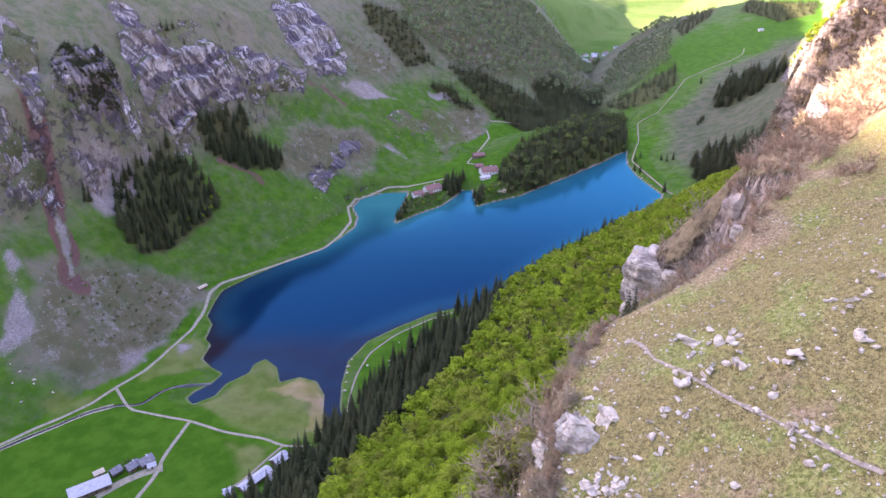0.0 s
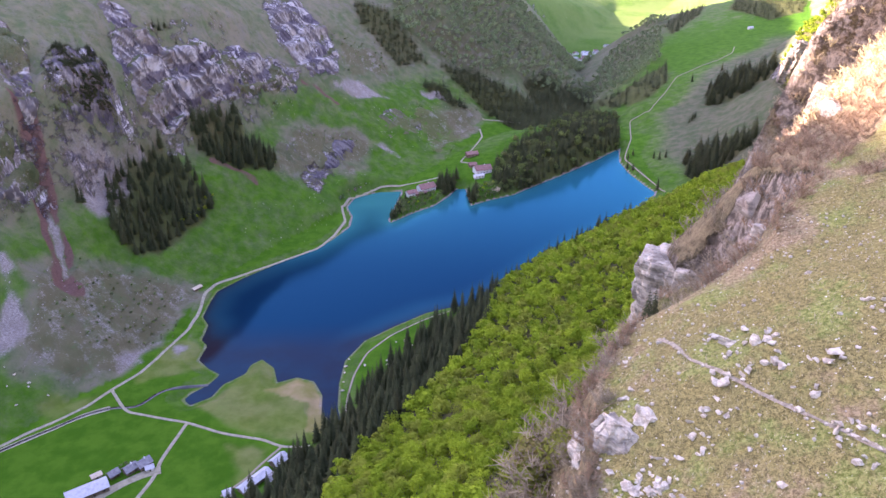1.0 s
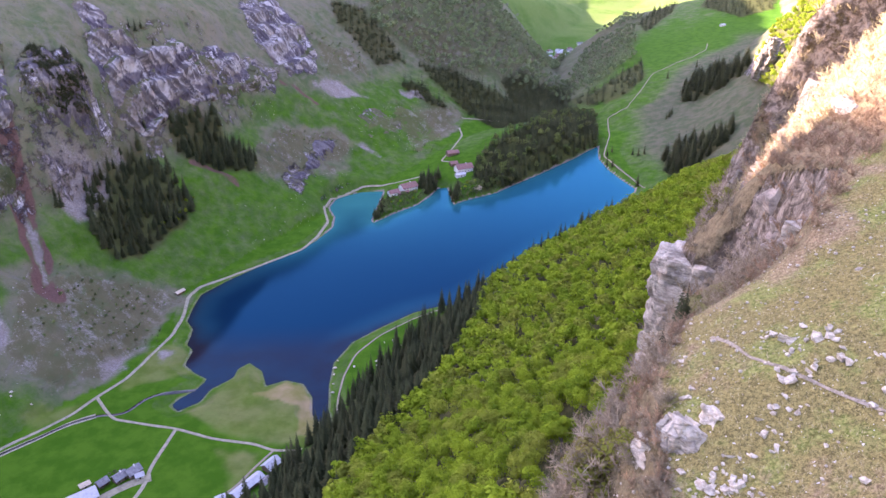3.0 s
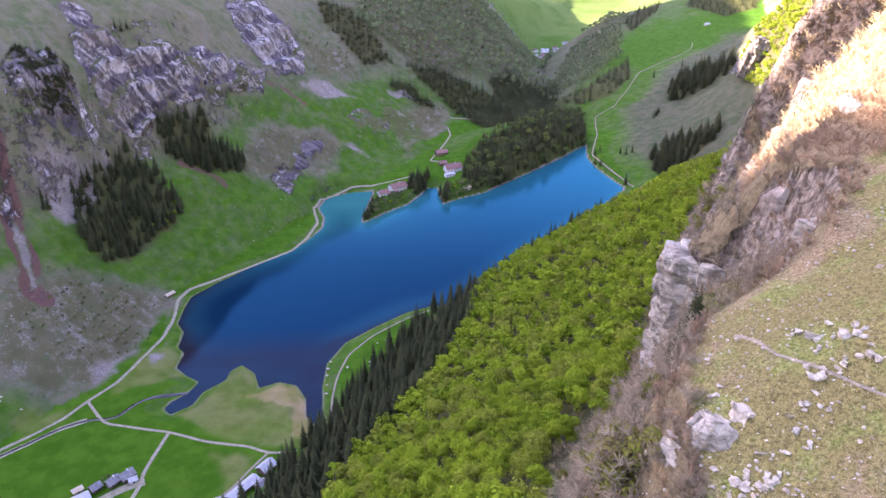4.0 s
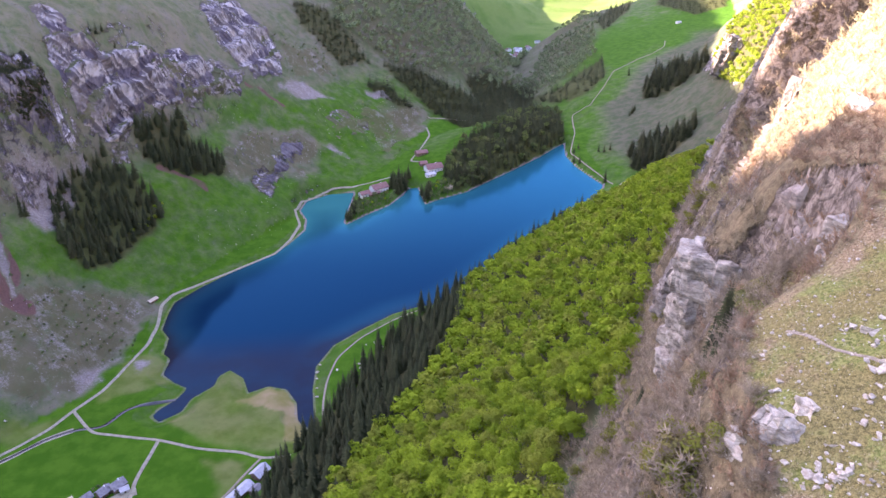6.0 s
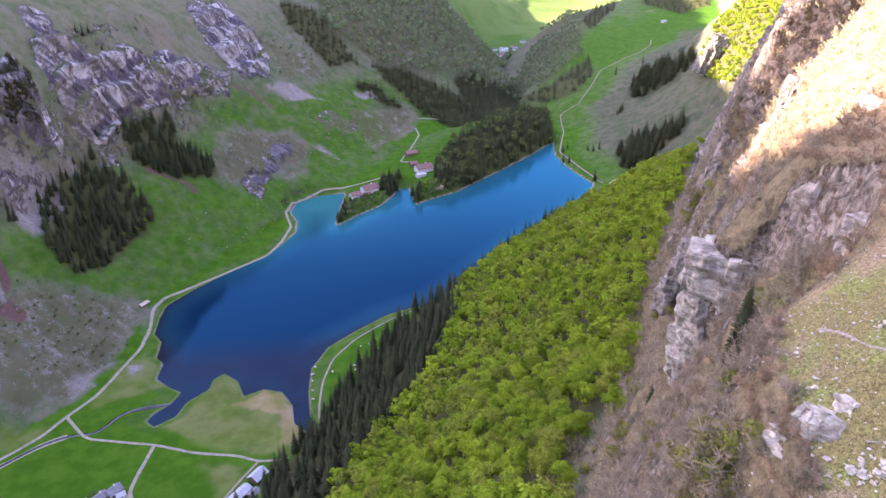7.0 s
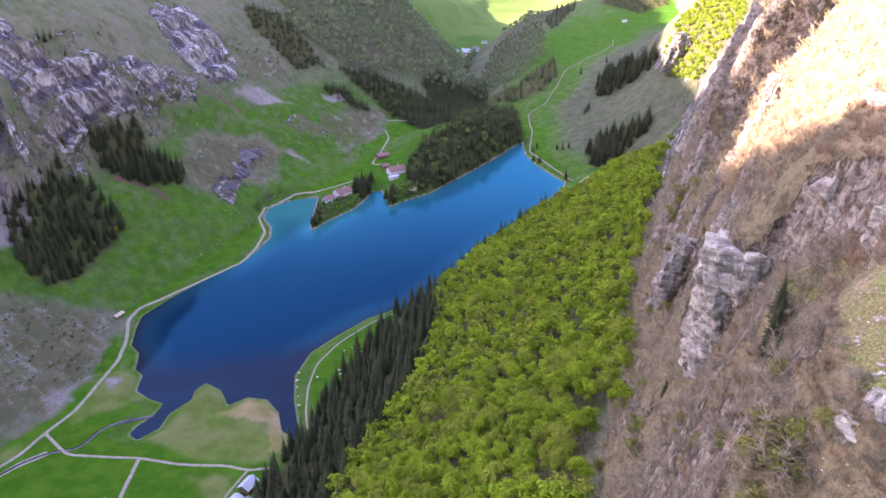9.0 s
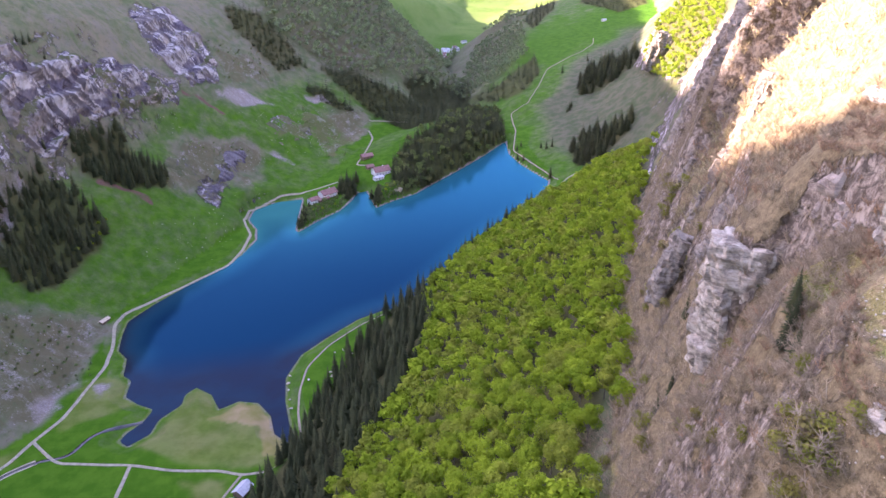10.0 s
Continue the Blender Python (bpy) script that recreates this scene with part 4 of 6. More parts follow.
def ribbon(name, points, width, material, label, category, lift=0.3, step=2.0, ragged=0.15):
    x, y = smooth_line(points, step)
    tx, ty = np.gradient(x), np.gradient(y)
    n = np.hypot(tx, ty)
    nx, ny = -ty / n, tx / n
    across = (-0.5, -0.3, 0.0, 0.3, 0.5)
    rows = []
    for k, a in enumerate(across):
        w = width * (1 + ragged * fbm(x, y, 6 * width, 3, 7 + k))
        px, py = x + nx * w * a, y + ny * w * a
        rows.append(np.stack([px, py, surface(px, py) + lift * (0.35 if abs(a) > 0.4 else 1.0)], -1))
    top = np.maximum.reduce([r[:, 2] for r in rows])
    for r in rows:
        r[:, 2] = np.maximum(r[:, 2], top - 0.5 * width)
    co = np.stack(rows, 1).reshape(-1, 3)
    m, c = len(x), len(across)
    i, j = np.meshgrid(np.arange(m - 1), np.arange(c - 1), indexing="ij")
    q = np.stack([i * c + j, (i + 1) * c + j, (i + 1) * c + j + 1, i * c + j + 1], -1).reshape(-1, 4)[:, ::-1]
    return tagged(new(name, big_mesh(name, co, [q], material, True)), label, category, kind="structure")


SHORE_ROAD = [(-292, 326), (-274, 342), (-261, 357), (-249, 368), (-236, 382), (-227, 401), (-214, 423), (-207, 451), (-199, 480), (-200, 513), (-204, 542),
    (-199, 558), (-172, 585), (-145, 611), (-119, 635), (-107, 664), (-99, 698), (-107, 735), (-101, 768), (-70, 797), (-30, 806), (4, 822)]
FIELD_ROAD = [(-227, 401), (-214, 384), (-206, 376), (-187, 371), (-164, 365), (-138, 354), (-111, 348), (-99, 341), (-76, 341)]
FARM_ROAD = [(-164, 365), (-167, 345), (-169, 330), (-168, 316), (-172, 299), (-178, 270)]
BROOK_LINE = [(-290, 322), (-272, 338), (-258, 352), (-247, 361), (-233, 374), (-219, 381), (-202, 382), (-193, 398), (-176, 407), (-163, 411)]
MEADOW_PATH = [(13, 509), (-11, 494), (-37, 471), (-55, 445), (-62, 417), (-64, 394), (-63, 362)]
ribbon("shore_road", SHORE_ROAD, 2.6, GRAVEL, "pale gravel road along the lake shore", "road")
ribbon("field_road", FIELD_ROAD, 2.1, GRAVEL, "pale gravel track across the green meadow", "road")
ribbon("farm_road", FARM_ROAD, 2.4, GRAVEL, "pale gravel farm track between the fields", "road")
ribbon("barn_road", [(-99, 341), (-106, 330), (-116, 312), (-126, 300)], 1.6, TRODDEN, "narrow earth track beside the barns", "road")
ribbon("yard", [(-166, 322), (-176, 318), (-186, 310), (-196, 298)], 6.0, GRAVEL, "gravel farmyard between the alpine huts", "yard", ragged=0.6)
ribbon("brook_bank", BROOK_LINE[:6], 4.2, GRAVEL, "pale gravel bank along the brook", "bank", lift=0.14, ragged=0.6)
ribbon("brook", BROOK_LINE, 2.6, BROOK, "narrow dark brook winding to the lake", "brook", lift=0.22)
ribbon("meadow_path", MEADOW_PATH, 1.5, TRODDEN, "trodden path through the lakeside meadow", "path")
ribbon("alp_path", ALPPATH, 1.6, TRODDEN, "pale footpath winding up the green alp", "path", lift=0.8, step=4.0)
ribbon("side_path", RPATH2, 3.4, GRAVEL, "stony grey track round the head of the lake", "path", lift=0.8)
ribbon("inn_road", LPATH, 2.4, GRAVEL, "gravel road climbing behind the inns", "road", lift=0.8)
ribbon("valley_road", LPATH2, 2.2, GRAVEL, "gravel road along the valley side", "road", lift=0.8)
ribbon("bluff_path", FPATH, 0.36, TRODDEN, "stony hiking path across the dry grass", "path", lift=0.12, step=0.3, ragged=1.5)

# ---- trees ----
def spruce_arrays(rng, h, r, tiers, arms, full=True):
    """Needled boughs in whorls round a stem: drooping, roofed fronds of uneven length."""
    co, tri = [], []
    for k in range(tiers):
        f = k / (tiers - 1)
        z = h * (0.10 + 0.88 * f)
        reach = r * (1 - f) ** 0.8 * rng.uniform(0.8, 1.1) + 0.12
        n = max(4, int(arms * (1 - 0.5 * f)))
        a0 = rng.uniform(0, 6.28)
        for i in range(n):
            a = a0 + 6.283 * (i + rng.uniform(-0.3, 0.3)) / n
            l = reach * rng.uniform(0.65, 1.12)
            ca, sa = math.cos(a), math.sin(a)
            w = l * 0.42 + 0.15
            drop = l * rng.uniform(0.25, 0.5)
            at = lambda d, s, dz: (ca * d - sa * s, sa * d + ca * s, z + dz)
            b = len(co)
            if full:
                co += [at(0, 0, 0.25), at(l * 0.55, w * 0.5, -drop * 0.75), at(l * 0.55, -w * 0.5, -drop * 0.75), at(l * 0.6, 0, -drop * 0.3), at(l, 0, -drop)]
                tri += [(b, b + 1, b + 3), (b, b + 3, b + 2), (b + 1, b + 4, b + 3), (b + 3, b + 4, b + 2)]
            else:
                co += [at(0, 0, 0.3), at(l * 0.8, w * 0.6, -drop), at(l * 0.8, -w * 0.6, -drop), at(l, 0, -drop * 0.7)]
                tri += [(b, b + 1, b + 3), (b, b + 3, b + 2)]
    b = len(co)
    co += [(0.12, 0, h * 0.94), (-0.06, 0.1, h * 0.94), (-0.06, -0.1, h * 0.94), (0, 0, h * 1.03)]
    tri += [(b, b + 1, b + 3), (b + 1, b + 2, b + 3), (b + 2, b, b + 3)]
    return np.array(co), np.array(tri)


def stem_arrays(rng, h, r0, r1, sides=6, lean=0.0, limbs=()):
    co, tri = [], []

    def tube(a, b, ra, rb):
        a, b = Vector(a), Vector(b)
        q = (b - a).to_track_quat("Z", "Y")
        k = len(co)
        for p, r in ((a, ra), (b, rb)):
            for i in range(sides):
                t = 6.283 * i / sides
                co.append(tuple(p + q @ Vector((r * math.cos(t), r * math.sin(t), 0))))
        for i in range(sides):
            j = (i + 1) % sides
            tri.append((k + i, k + j, k + sides + j))
            tri.append((k + i, k + sides + j, k + sides + i))

    mid = (lean * 0.4, lean * 0.2, h * 0.5)
    tube((0, 0, -1.0), mid, r0, (r0 + r1) / 2)
    tube(mid, (lean, lean * 0.5, h), (r0 + r1) / 2, r1)
    for a, b, ra, rb in limbs:
        tube(a, b, ra, rb)
    return np.array(co), np.array(tri)


def leaf_arrays(rng, lobes, count, size):
    """Small leaf sprays set over the outside of several rounded lobes, facing mostly outwards."""
    co, quad = np.zeros((count * 4, 3)), np.arange(count * 4).reshape(-1, 4)
    weight = np.array([l[3] ** 2 for l in lobes])
    pick = rng.choices(range(len(lobes)), weights=list(weight), k=count)
    for n, k in enumerate(pick):
        x, y, z, r = lobes[k]
        d = Vector((rng.gauss(0, 1), rng.gauss(0, 1), rng.gauss(0.25, 1))).normalized()
        p = Vector((x, y, z)) + Vector((d.x, d.y, d.z * 0.8)) * r * rng.uniform(0.72, 1.06)
        face = (d + Vector((rng.gauss(0, 0.32), rng.gauss(0, 0.32), rng.gauss(0.2, 0.32)))).normalized()
        e = face.orthogonal().normalized()
        e.rotate(Matrix.Rotation(rng.uniform(0, 6.28), 3, face))
        f = face.cross(e)
        s = size * rng.uniform(0.6, 1.35)
        for i, (a, b, c) in enumerate(((-1, -0.45, -0.2), (0.1, -0.8, 0.15), (1, 0.35, -0.25), (-0.2, 0.75, 0.1))):
            co[n * 4 + i] = p + e * a * s * 0.5 + f * b * s * 0.5 + face * c * s * 0.5
    return co, quad


def beech_lobes(rng, h, r):
    lobes = [(0, 0, h * 0.74, r * 0.62)]
    for k in range(rng.randint(8, 11)):
        a, d = 6.283 * k / 9 + rng.uniform(-0.3, 0.3), r * rng.uniform(0.35, 0.72)
        lobes.append((d * math.cos(a), d * math.sin(a), h * rng.uniform(0.5, 0.9), r * rng.uniform(0.3, 0.5)))
    lobes.append((rng.uniform(-0.5, 0.5), rng.uniform(-0.5, 0.5), h * 0.93, r * 0.36))
    return lobes


_rng = random.Random(11)
SPRUCE_CROWNS, SPRUCE_TRUNKS, SPRUCE_SMALL, SPRUCE_FULL, SPRUCE_MID = [], [], [], [], []
for _k in range(5):
    _c, _t = spruce_arrays(_rng, 1.0 * 22, _rng.uniform(2.9, 3.8), 17, 10)
    SPRUCE_FULL.append((_c, _t))
    SPRUCE_CROWNS.append(big_mesh("spruce_crown", _c, [_t], SPRUCE))
    _c, _t = stem_arrays(_rng, 20, 0.28, 0.04)
    SPRUCE_TRUNKS.append(big_mesh("spruce_trunk", _c, [_t], FIR_BARK))
    SPRUCE_MID.append(spruce_arrays(_rng, 22, _rng.uniform(3.0, 3.9), 11, 8))
    SPRUCE_SMALL.append(spruce_arrays(_rng, 22, _rng.uniform(3.0, 4.2), 9, 7, False))
BEECH_CROWNS, BEECH_TRUNKS, BEECH_SMALL, BEECH_MID, BEECH_TINY = [], [], [], [], []
for _k in range(7):
    _h, _r = 12.0, _rng.uniform(3.7, 4.8)
    _lobes = beech_lobes(_rng, _h, _r)
    _c, _t = leaf_arrays(_rng, _lobes, 1500, 0.52)
    BEECH_CROWNS.append(big_mesh("beech_crown", _c, [_t], BEECH))
    _limbs = [((0, 0, _h * _rng.uniform(0.3, 0.5)), (l[0] * 0.9, l[1] * 0.9, l[2]), 0.11, 0.03) for l in _lobes[1:9]]
    _c, _t = stem_arrays(_rng, _h * 0.85, 0.22, 0.05, 5, _rng.uniform(-0.6, 0.6), _limbs)
    BEECH_TRUNKS.append(big_mesh("beech_trunk", _c, [_t], BARK))
    BEECH_SMALL.append(leaf_arrays(_rng, _lobes, 230, 1.2))
    BEECH_MID.append(leaf_arrays(_rng, _lobes, 120, 1.6))
    BEECH_TINY.append(leaf_arrays(_rng, _lobes, 60, 2.1))


def scatter(rng, test, box, gap, tries):
    """Places in a box of the plan that pass the test and keep their distance, in a grid-sped dart throw."""
    cells, out = {}, []
    xs = np.array([rng.uniform(box[0], box[1]) for _ in range(tries)])
    ys = np.array([rng.uniform(box[2], box[3]) for _ in range(tries)])
    ok = test(xs, ys)
    for x, y, good in zip(xs, ys, ok):
        if not good:
            continue
        i, j = int(x // gap), int(y // gap)
        if any(math.hypot(x - a, y - b) < gap for p in (-1, 0, 1) for q in (-1, 0, 1) for a, b in cells.get((i + p, j + q), ())):
            continue
        cells.setdefault((i, j), []).append((x, y))
        out.append((x, y))
    return out


def plant(kind, crowns, trunks, x, y, scale, spread, rng, label, group):
    z = one_height(x, y)
    k = rng.randrange(len(crowns))
    tree = tagged(new(kind), label, "tree", group)
    crown = part("crown", crowns[k], tree)
    trunk = part("trunk", trunks[k], tree)
    tree.matrix_basis = Matrix.Translation((x, y, z - 0.3)) @ Matrix.Rotation(rng.uniform(0, 6.28), 4, "Z") @ Matrix.Diagonal((spread, spread, scale, 1))
    return tree


def wood(name, places, kinds, material, rng, lo, hi, label, category, wide=1.0):
    """Many far trees joined into one piece of woodland."""
    xs, ys = np.array([p[0] for p in places]), np.array([p[1] for p in places])
    zs = np.array([p[2] for p in places]) if len(places[0]) > 2 else surface(xs, ys)
    cos, tris, tones, base = [], {3: [], 4: []}, [], 0
    for x, y, z in zip(xs, ys, zs):
        c, t = kinds[rng.randrange(len(kinds))]
        s, a = rng.uniform(lo, hi), rng.uniform(0, 6.28)
        w = s * wide * rng.uniform(0.85, 1.15)
        ca, sa = math.cos(a) * w, math.sin(a) * w
        cos.append(np.stack([x + ca * c[:, 0] - sa * c[:, 1], y + sa * c[:, 0] + ca * c[:, 1], z - 0.5 + s * c[:, 2]], -1))
        tris[t.shape[1]].append(t + base)
        tones.append(np.full(len(c), rng.random()))
        base += len(c)
    polys = [np.concatenate(v) for v in tris.values() if v]
    me, tone = big_mesh(name, np.concatenate(cos), polys, material), np.concatenate(tones)
    colour_layer(me, "tone", [tone, tone, tone, np.ones(len(tone))])
    return tagged(new(name, me), label, category, kind="stuff")


_rng = random.Random(23)
_fx = wood_low
_ex = lambda y: np.interp(y, [r[0] for r in RIGHT], [r[1][1][0] for r in RIGHT])
_in = lambda loops: (lambda x, y: cover(loops, x, y, 2) > 0.5)

# beech wood on the right-hand slope, below the cliffs
BEECH_LOW = [(60, -60), (205, -52), (256, -50), (283, -35), (320, -12), (362, 6), (395, 24), (420, 34), (450, 38), (490, 40), (527, 46), (553, 69), (598, 104), (735, 243)]
_bx = lambda y: np.interp(y, [p[0] for p in BEECH_LOW], [p[1] for p in BEECH_LOW]) + 5 * fbm(y, y * 0.3, 22, 2, 3)
_beech_spots = scatter(_rng, lambda x, y: (x > _bx(y)) & (x < _ex(y) - 3 + 18 * np.minimum(fbm(x, y, 30, 3, 171), 0.4)) & (y < 728), (-330, 340, 60, 728), 5.25, 36000)
_beech_spots = [(x, y) for x, y in _beech_spots if not (abs(x - 44) < 9 and abs(y - 186) < 9)]
_near = lambda p: p[1] < 300 and p[0] > -75
_beech_near = sorted([p for p in _beech_spots if _near(p)], key=lambda p: math.hypot(p[0] - 20, p[1] - 210))[:210]
_chosen = set(_beech_near)
for _x, _y in _beech_near:
    _s = _rng.uniform(0.9, 1.35)
    plant("beech_tree", BEECH_CROWNS, BEECH_TRUNKS, _x, _y, _s, _s * _rng.uniform(0.85, 1.1), _rng, "leafy beech tree in fresh yellow-green spring leaf on the steep slope", "beeches of the slope")
wood("beech_wood", [p for p in _beech_spots if p not in _chosen and p[1] < 430], BEECH_SMALL, BEECH, _rng, 0.75, 1.3, "dense beech wood in fresh yellow-green leaf below the cliffs", "woodland")
wood("beech_wood", [p for p in _beech_spots if p[1] >= 430], BEECH_MID, BEECH, _rng, 0.75, 1.25, "beech wood in fresh yellow-green leaf above the lake", "woodland")

# dark spruces along the lower edge of the beech wood
_belt_spots = scatter(_rng, lambda x, y: (x > _fx(y) - 1) & (x < _bx(y) + 2), (-330, 330, 170, 730), 5.2, 16000)
_belt_near = sorted(_belt_spots, key=lambda p: abs(p[0] - _fx(p[1])) + 0.15 * abs(p[1] - 380))[:170]
_chosen = set(_belt_near)
for _x, _y in _belt_near:
    _s = _rng.uniform(0.7, 1.12)
    plant("spruce_tree", SPRUCE_CROWNS, SPRUCE_TRUNKS, _x, _y, _s, _s * 1.2, _rng, "dark green spruce at the foot of the beech wood", "spruces below the beech wood")
wood("spruce_belt", [p for p in _belt_spots if p not in _chosen and (p[1] < 500 or _rng.random() < 0.7)], SPRUCE_FULL, SPRUCE, _rng, 0.65, 1.08, "belt of dark spruces along the lower edge of the wood", "woodland", 1.45)

# two stands of spruce on the left-hand mountain
_stand = scatter(_rng, _in(FIR1), (-310, -160, 530, 770), 5.2, 6000)
for _x, _y in _stand[:90]:
    _s = _rng.uniform(0.45, 1.15)
    plant("spruce_tree", SPRUCE_CROWNS, SPRUCE_TRUNKS, _x, _y, _s, _s * 1.4, _rng, "tall dark spruce in a stand on the mountainside", "spruces of the scree stand")
wood("scree_spruces", _stand[90:], SPRUCE_FULL, SPRUCE, _rng, 0.65, 1.1, "dense dark spruces beside the scree", "woodland", 1.35)
wood("cliff_spruces", scatter(_rng, _in(FIR2), (-310, -160, 530, 770), 4.7, 5000), SPRUCE_FULL, SPRUCE, _rng, 0.65, 1.1, "dense dark spruces below the limestone cliff", "woodland", 1.35)
# woods round the head of the lake and down the valley
_head = scatter(_rng, _in(FIRHEAD), (60, 300, 770, 1180), 5.2, 16000)
wood("lake_head_spruces", [p for p in _head if _rng.random() < 0.8], SPRUCE_MID, SPRUCE, _rng, 0.55, 1.2, "dark spruce wood on the knoll above the lake", "woodland", 1.25)
wood("lake_head_beeches", [p for p in _head if _rng.random() < 0.2], BEECH_MID, HEAD_LEAVES, _rng, 0.85, 1.25, "broadleaved trees between the spruces above the lake", "woodland")
wood("valley_spruces", scatter(_rng, _in(FIRVALLEY), (-40, 320, 970, 1405), 6.5, 16000), SPRUCE_SMALL, SPRUCE, _rng, 0.7, 1.1, "dark spruce wood in the valley bottom", "woodland", 1.4)
wood("upper_spruces", scatter(_rng, _in(FIRUP), (-140, 0, 1050, 1170), 6.5, 3000), SPRUCE_SMALL, SPRUCE, _rng, 0.6, 1.0, "dark spruces on the steep upper slope", "woodland", 1.4)
wood("spur_spruces", scatter(_rng, _in(FIRSPUR), (250, 740, 1090, 1960), 9.0, 9000), SPRUCE_SMALL, SPRUCE, _rng, 0.6, 1.0, "spruces along the edge of the alp", "woodland", 1.4)
wood("alp_spruces", scatter(_rng, _in(FIRALP), (290, 530, 770, 1135), 8.2, 12000), SPRUCE_FULL, SPRUCE, _rng, 0.7, 1.3, "spruces standing in groups on the alp", "woodland", 1.75)
wood("far_spruces", scatter(_rng, _in(FARFIR), (690, 900, 1500, 2050), 14.0, 5000), SPRUCE_SMALL, SPRUCE, _rng, 0.8, 1.2, "far dark spruce wood on the ridge", "woodland", 1.4)

# thin woods on the far slopes
wood("far_slope_trees", scatter(_rng, _in(FARLEFT), (-75, 430, 1110, 1910), 8.5, 20000), BEECH_TINY, HAZY_BEECH, _rng, 0.85, 1.5, "thin broadleaved wood on the far mountainside", "woodland")
wood("far_slope_spruces", scatter(_rng, lambda x, y: (cover(FARLEFT, x, y, 2) > 0.5) & (fbm(x, y, 120, 3, 91) > 0.12), (0, 430, 1170, 1910), 12.0, 8000), SPRUCE_SMALL, SPRUCE, _rng, 0.6, 1.0, "dark spruces scattered on the far mountainside", "woodland")
wood("spur_slope_trees", scatter(_rng, lambda x, y: (cover(FARSPUR, x, y, 2) > 0.5) & (fbm(x, y, 90, 3, 95) > -0.06), (220, 630, 1180, 2010), 8.0, 16000), BEECH_TINY, HAZY_BEECH, _rng, 0.7, 1.15, "bushes and broadleaved trees on the slope below the alp", "woodland")
SOLO = [(-285, 740), (-278, 753), (-281, 745), (-268, 751), (-267, 683), (-301, 555), (-296, 552), (-298, 549), (284, 881), (289, 873), (297, 873), (248, 871), (252, 859),
    (264, 791), (362, 984), (368, 990), (374, 997), (415, 1141), (262, 900), (475, 1176), (-175, 934), (311, 826), (254, 893)]
for _x, _y in SOLO:
    _s = _rng.uniform(0.45, 0.8)
    plant("spruce_tree", SPRUCE_CROWNS, SPRUCE_TRUNKS, _x, _y, _s, _s * 1.2, _rng, "single dark spruce standing on open grass", "single spruces")
SHORE_FIRS = [(-49, 708, 0.5), (-46, 711, 0.7), (-43, 722, 0.75), (-50, 713, 0.6), (-40, 730, 0.6), (4, 793, 1.0), (13, 786, 0.95), (18, 793, 1.0), (6, 800, 0.9), (24, 812, 0.9), (12, 803, 1.05), (39, 756, 0.7), (46, 764, 0.8), (45, 774, 0.85), (-48, 716, 0.5), (-45, 733, 0.6), (-42, 741, 0.75), (-36, 750, 0.6), (2, 788, 1.0), (7, 784, 1.05), (11, 792, 1.1), (16, 800, 1.0), (20, 806, 0.9), (9, 778, 0.85),
    (37, 775, 0.7), (40, 762, 0.8), (43, 757, 0.75), (42, 768, 0.85), (80, 789, 0.9), (86, 795, 1.0), (76, 798, 0.9), (92, 802, 1.05), (84, 808, 1.0)]
for _x, _y, _s in SHORE_FIRS:
    plant("spruce_tree", SPRUCE_CROWNS, SPRUCE_TRUNKS, _x, _y, _s, _s * 1.7, _rng, "dark spruce on the wooded lake shore beside the inns", "spruces by the inns")
for _x, _y, _s in ((-226, 644, 0.5), (-224, 630, 0.6), (-229, 618, 0.55), (-236, 602, 0.5), (-233, 612, 0.6), (-221, 651, 0.4), (-228, 626, 0.5), (-46, 724, 0.4), (-40, 735, 0.45), (-33, 741, 0.4), (-22, 744, 0.4), (-8, 753, 0.5), (48, 768, 0.5), (54, 774, 0.55), (60, 771, 0.45), (66, 788, 0.6), (57, 785, 0.55), (72, 782, 0.5)):
    plant("broadleaf_tree", BEECH_CROWNS, BEECH_TRUNKS, _x, _y, _s, _s * 1.1, _rng, "round light green tree" + (" at the edge of the spruces" if _x < -200 else " on the lake shore"), "broadleaved trees")

wood("slope_bushes", scatter(_rng, lambda x, y: (cover(RUBBLE, x, y, 8) > 0.3) & (fbm(x, y, 40, 3, 141) > -0.02), (-310, 110, 390, 1250), 4.6, 16000), BEECH_TINY, LARGE_FAR, _rng, 0.12, 0.4, "dark bushes among the rubble", "brush")
# sunlit broadleaved trees on the far shoulder of the right-hand wall
wood("shoulder_trees", scatter(_rng, _in(SHOULDER), (420, 570, 785, 1015), 5.0, 9000), BEECH_TINY, BEECH, _rng, 0.7, 1.1, "yellow-green broadleaved trees on the sunlit shoulder", "woodland")

BUSH_CROWNS = [big_mesh("bush_crown", c, [t], LARGE_FAR) for c, t in BEECH_SMALL]
# bushes on the two wooded spits by the inns
SPITS = [[(-52, 702), (-46, 706), (-24, 730), (-2, 752), (8, 776), (-6, 772), (-28, 752), (-44, 740)], [(38, 750), (56, 763), (90, 784), (110, 806), (96, 812), (66, 795), (42, 778)]]
for _x, _y in scatter(_rng, _in(SPITS), (-56, 115, 698, 815), 4.0, 2500):
    _s = _rng.uniform(0.4, 0.9)
    plant("shore_bush", BUSH_CROWNS, BEECH_TRUNKS, _x, _y, _s * 0.85, _s, _rng, "round green bush on the stony lake shore", "bushes of the spits")

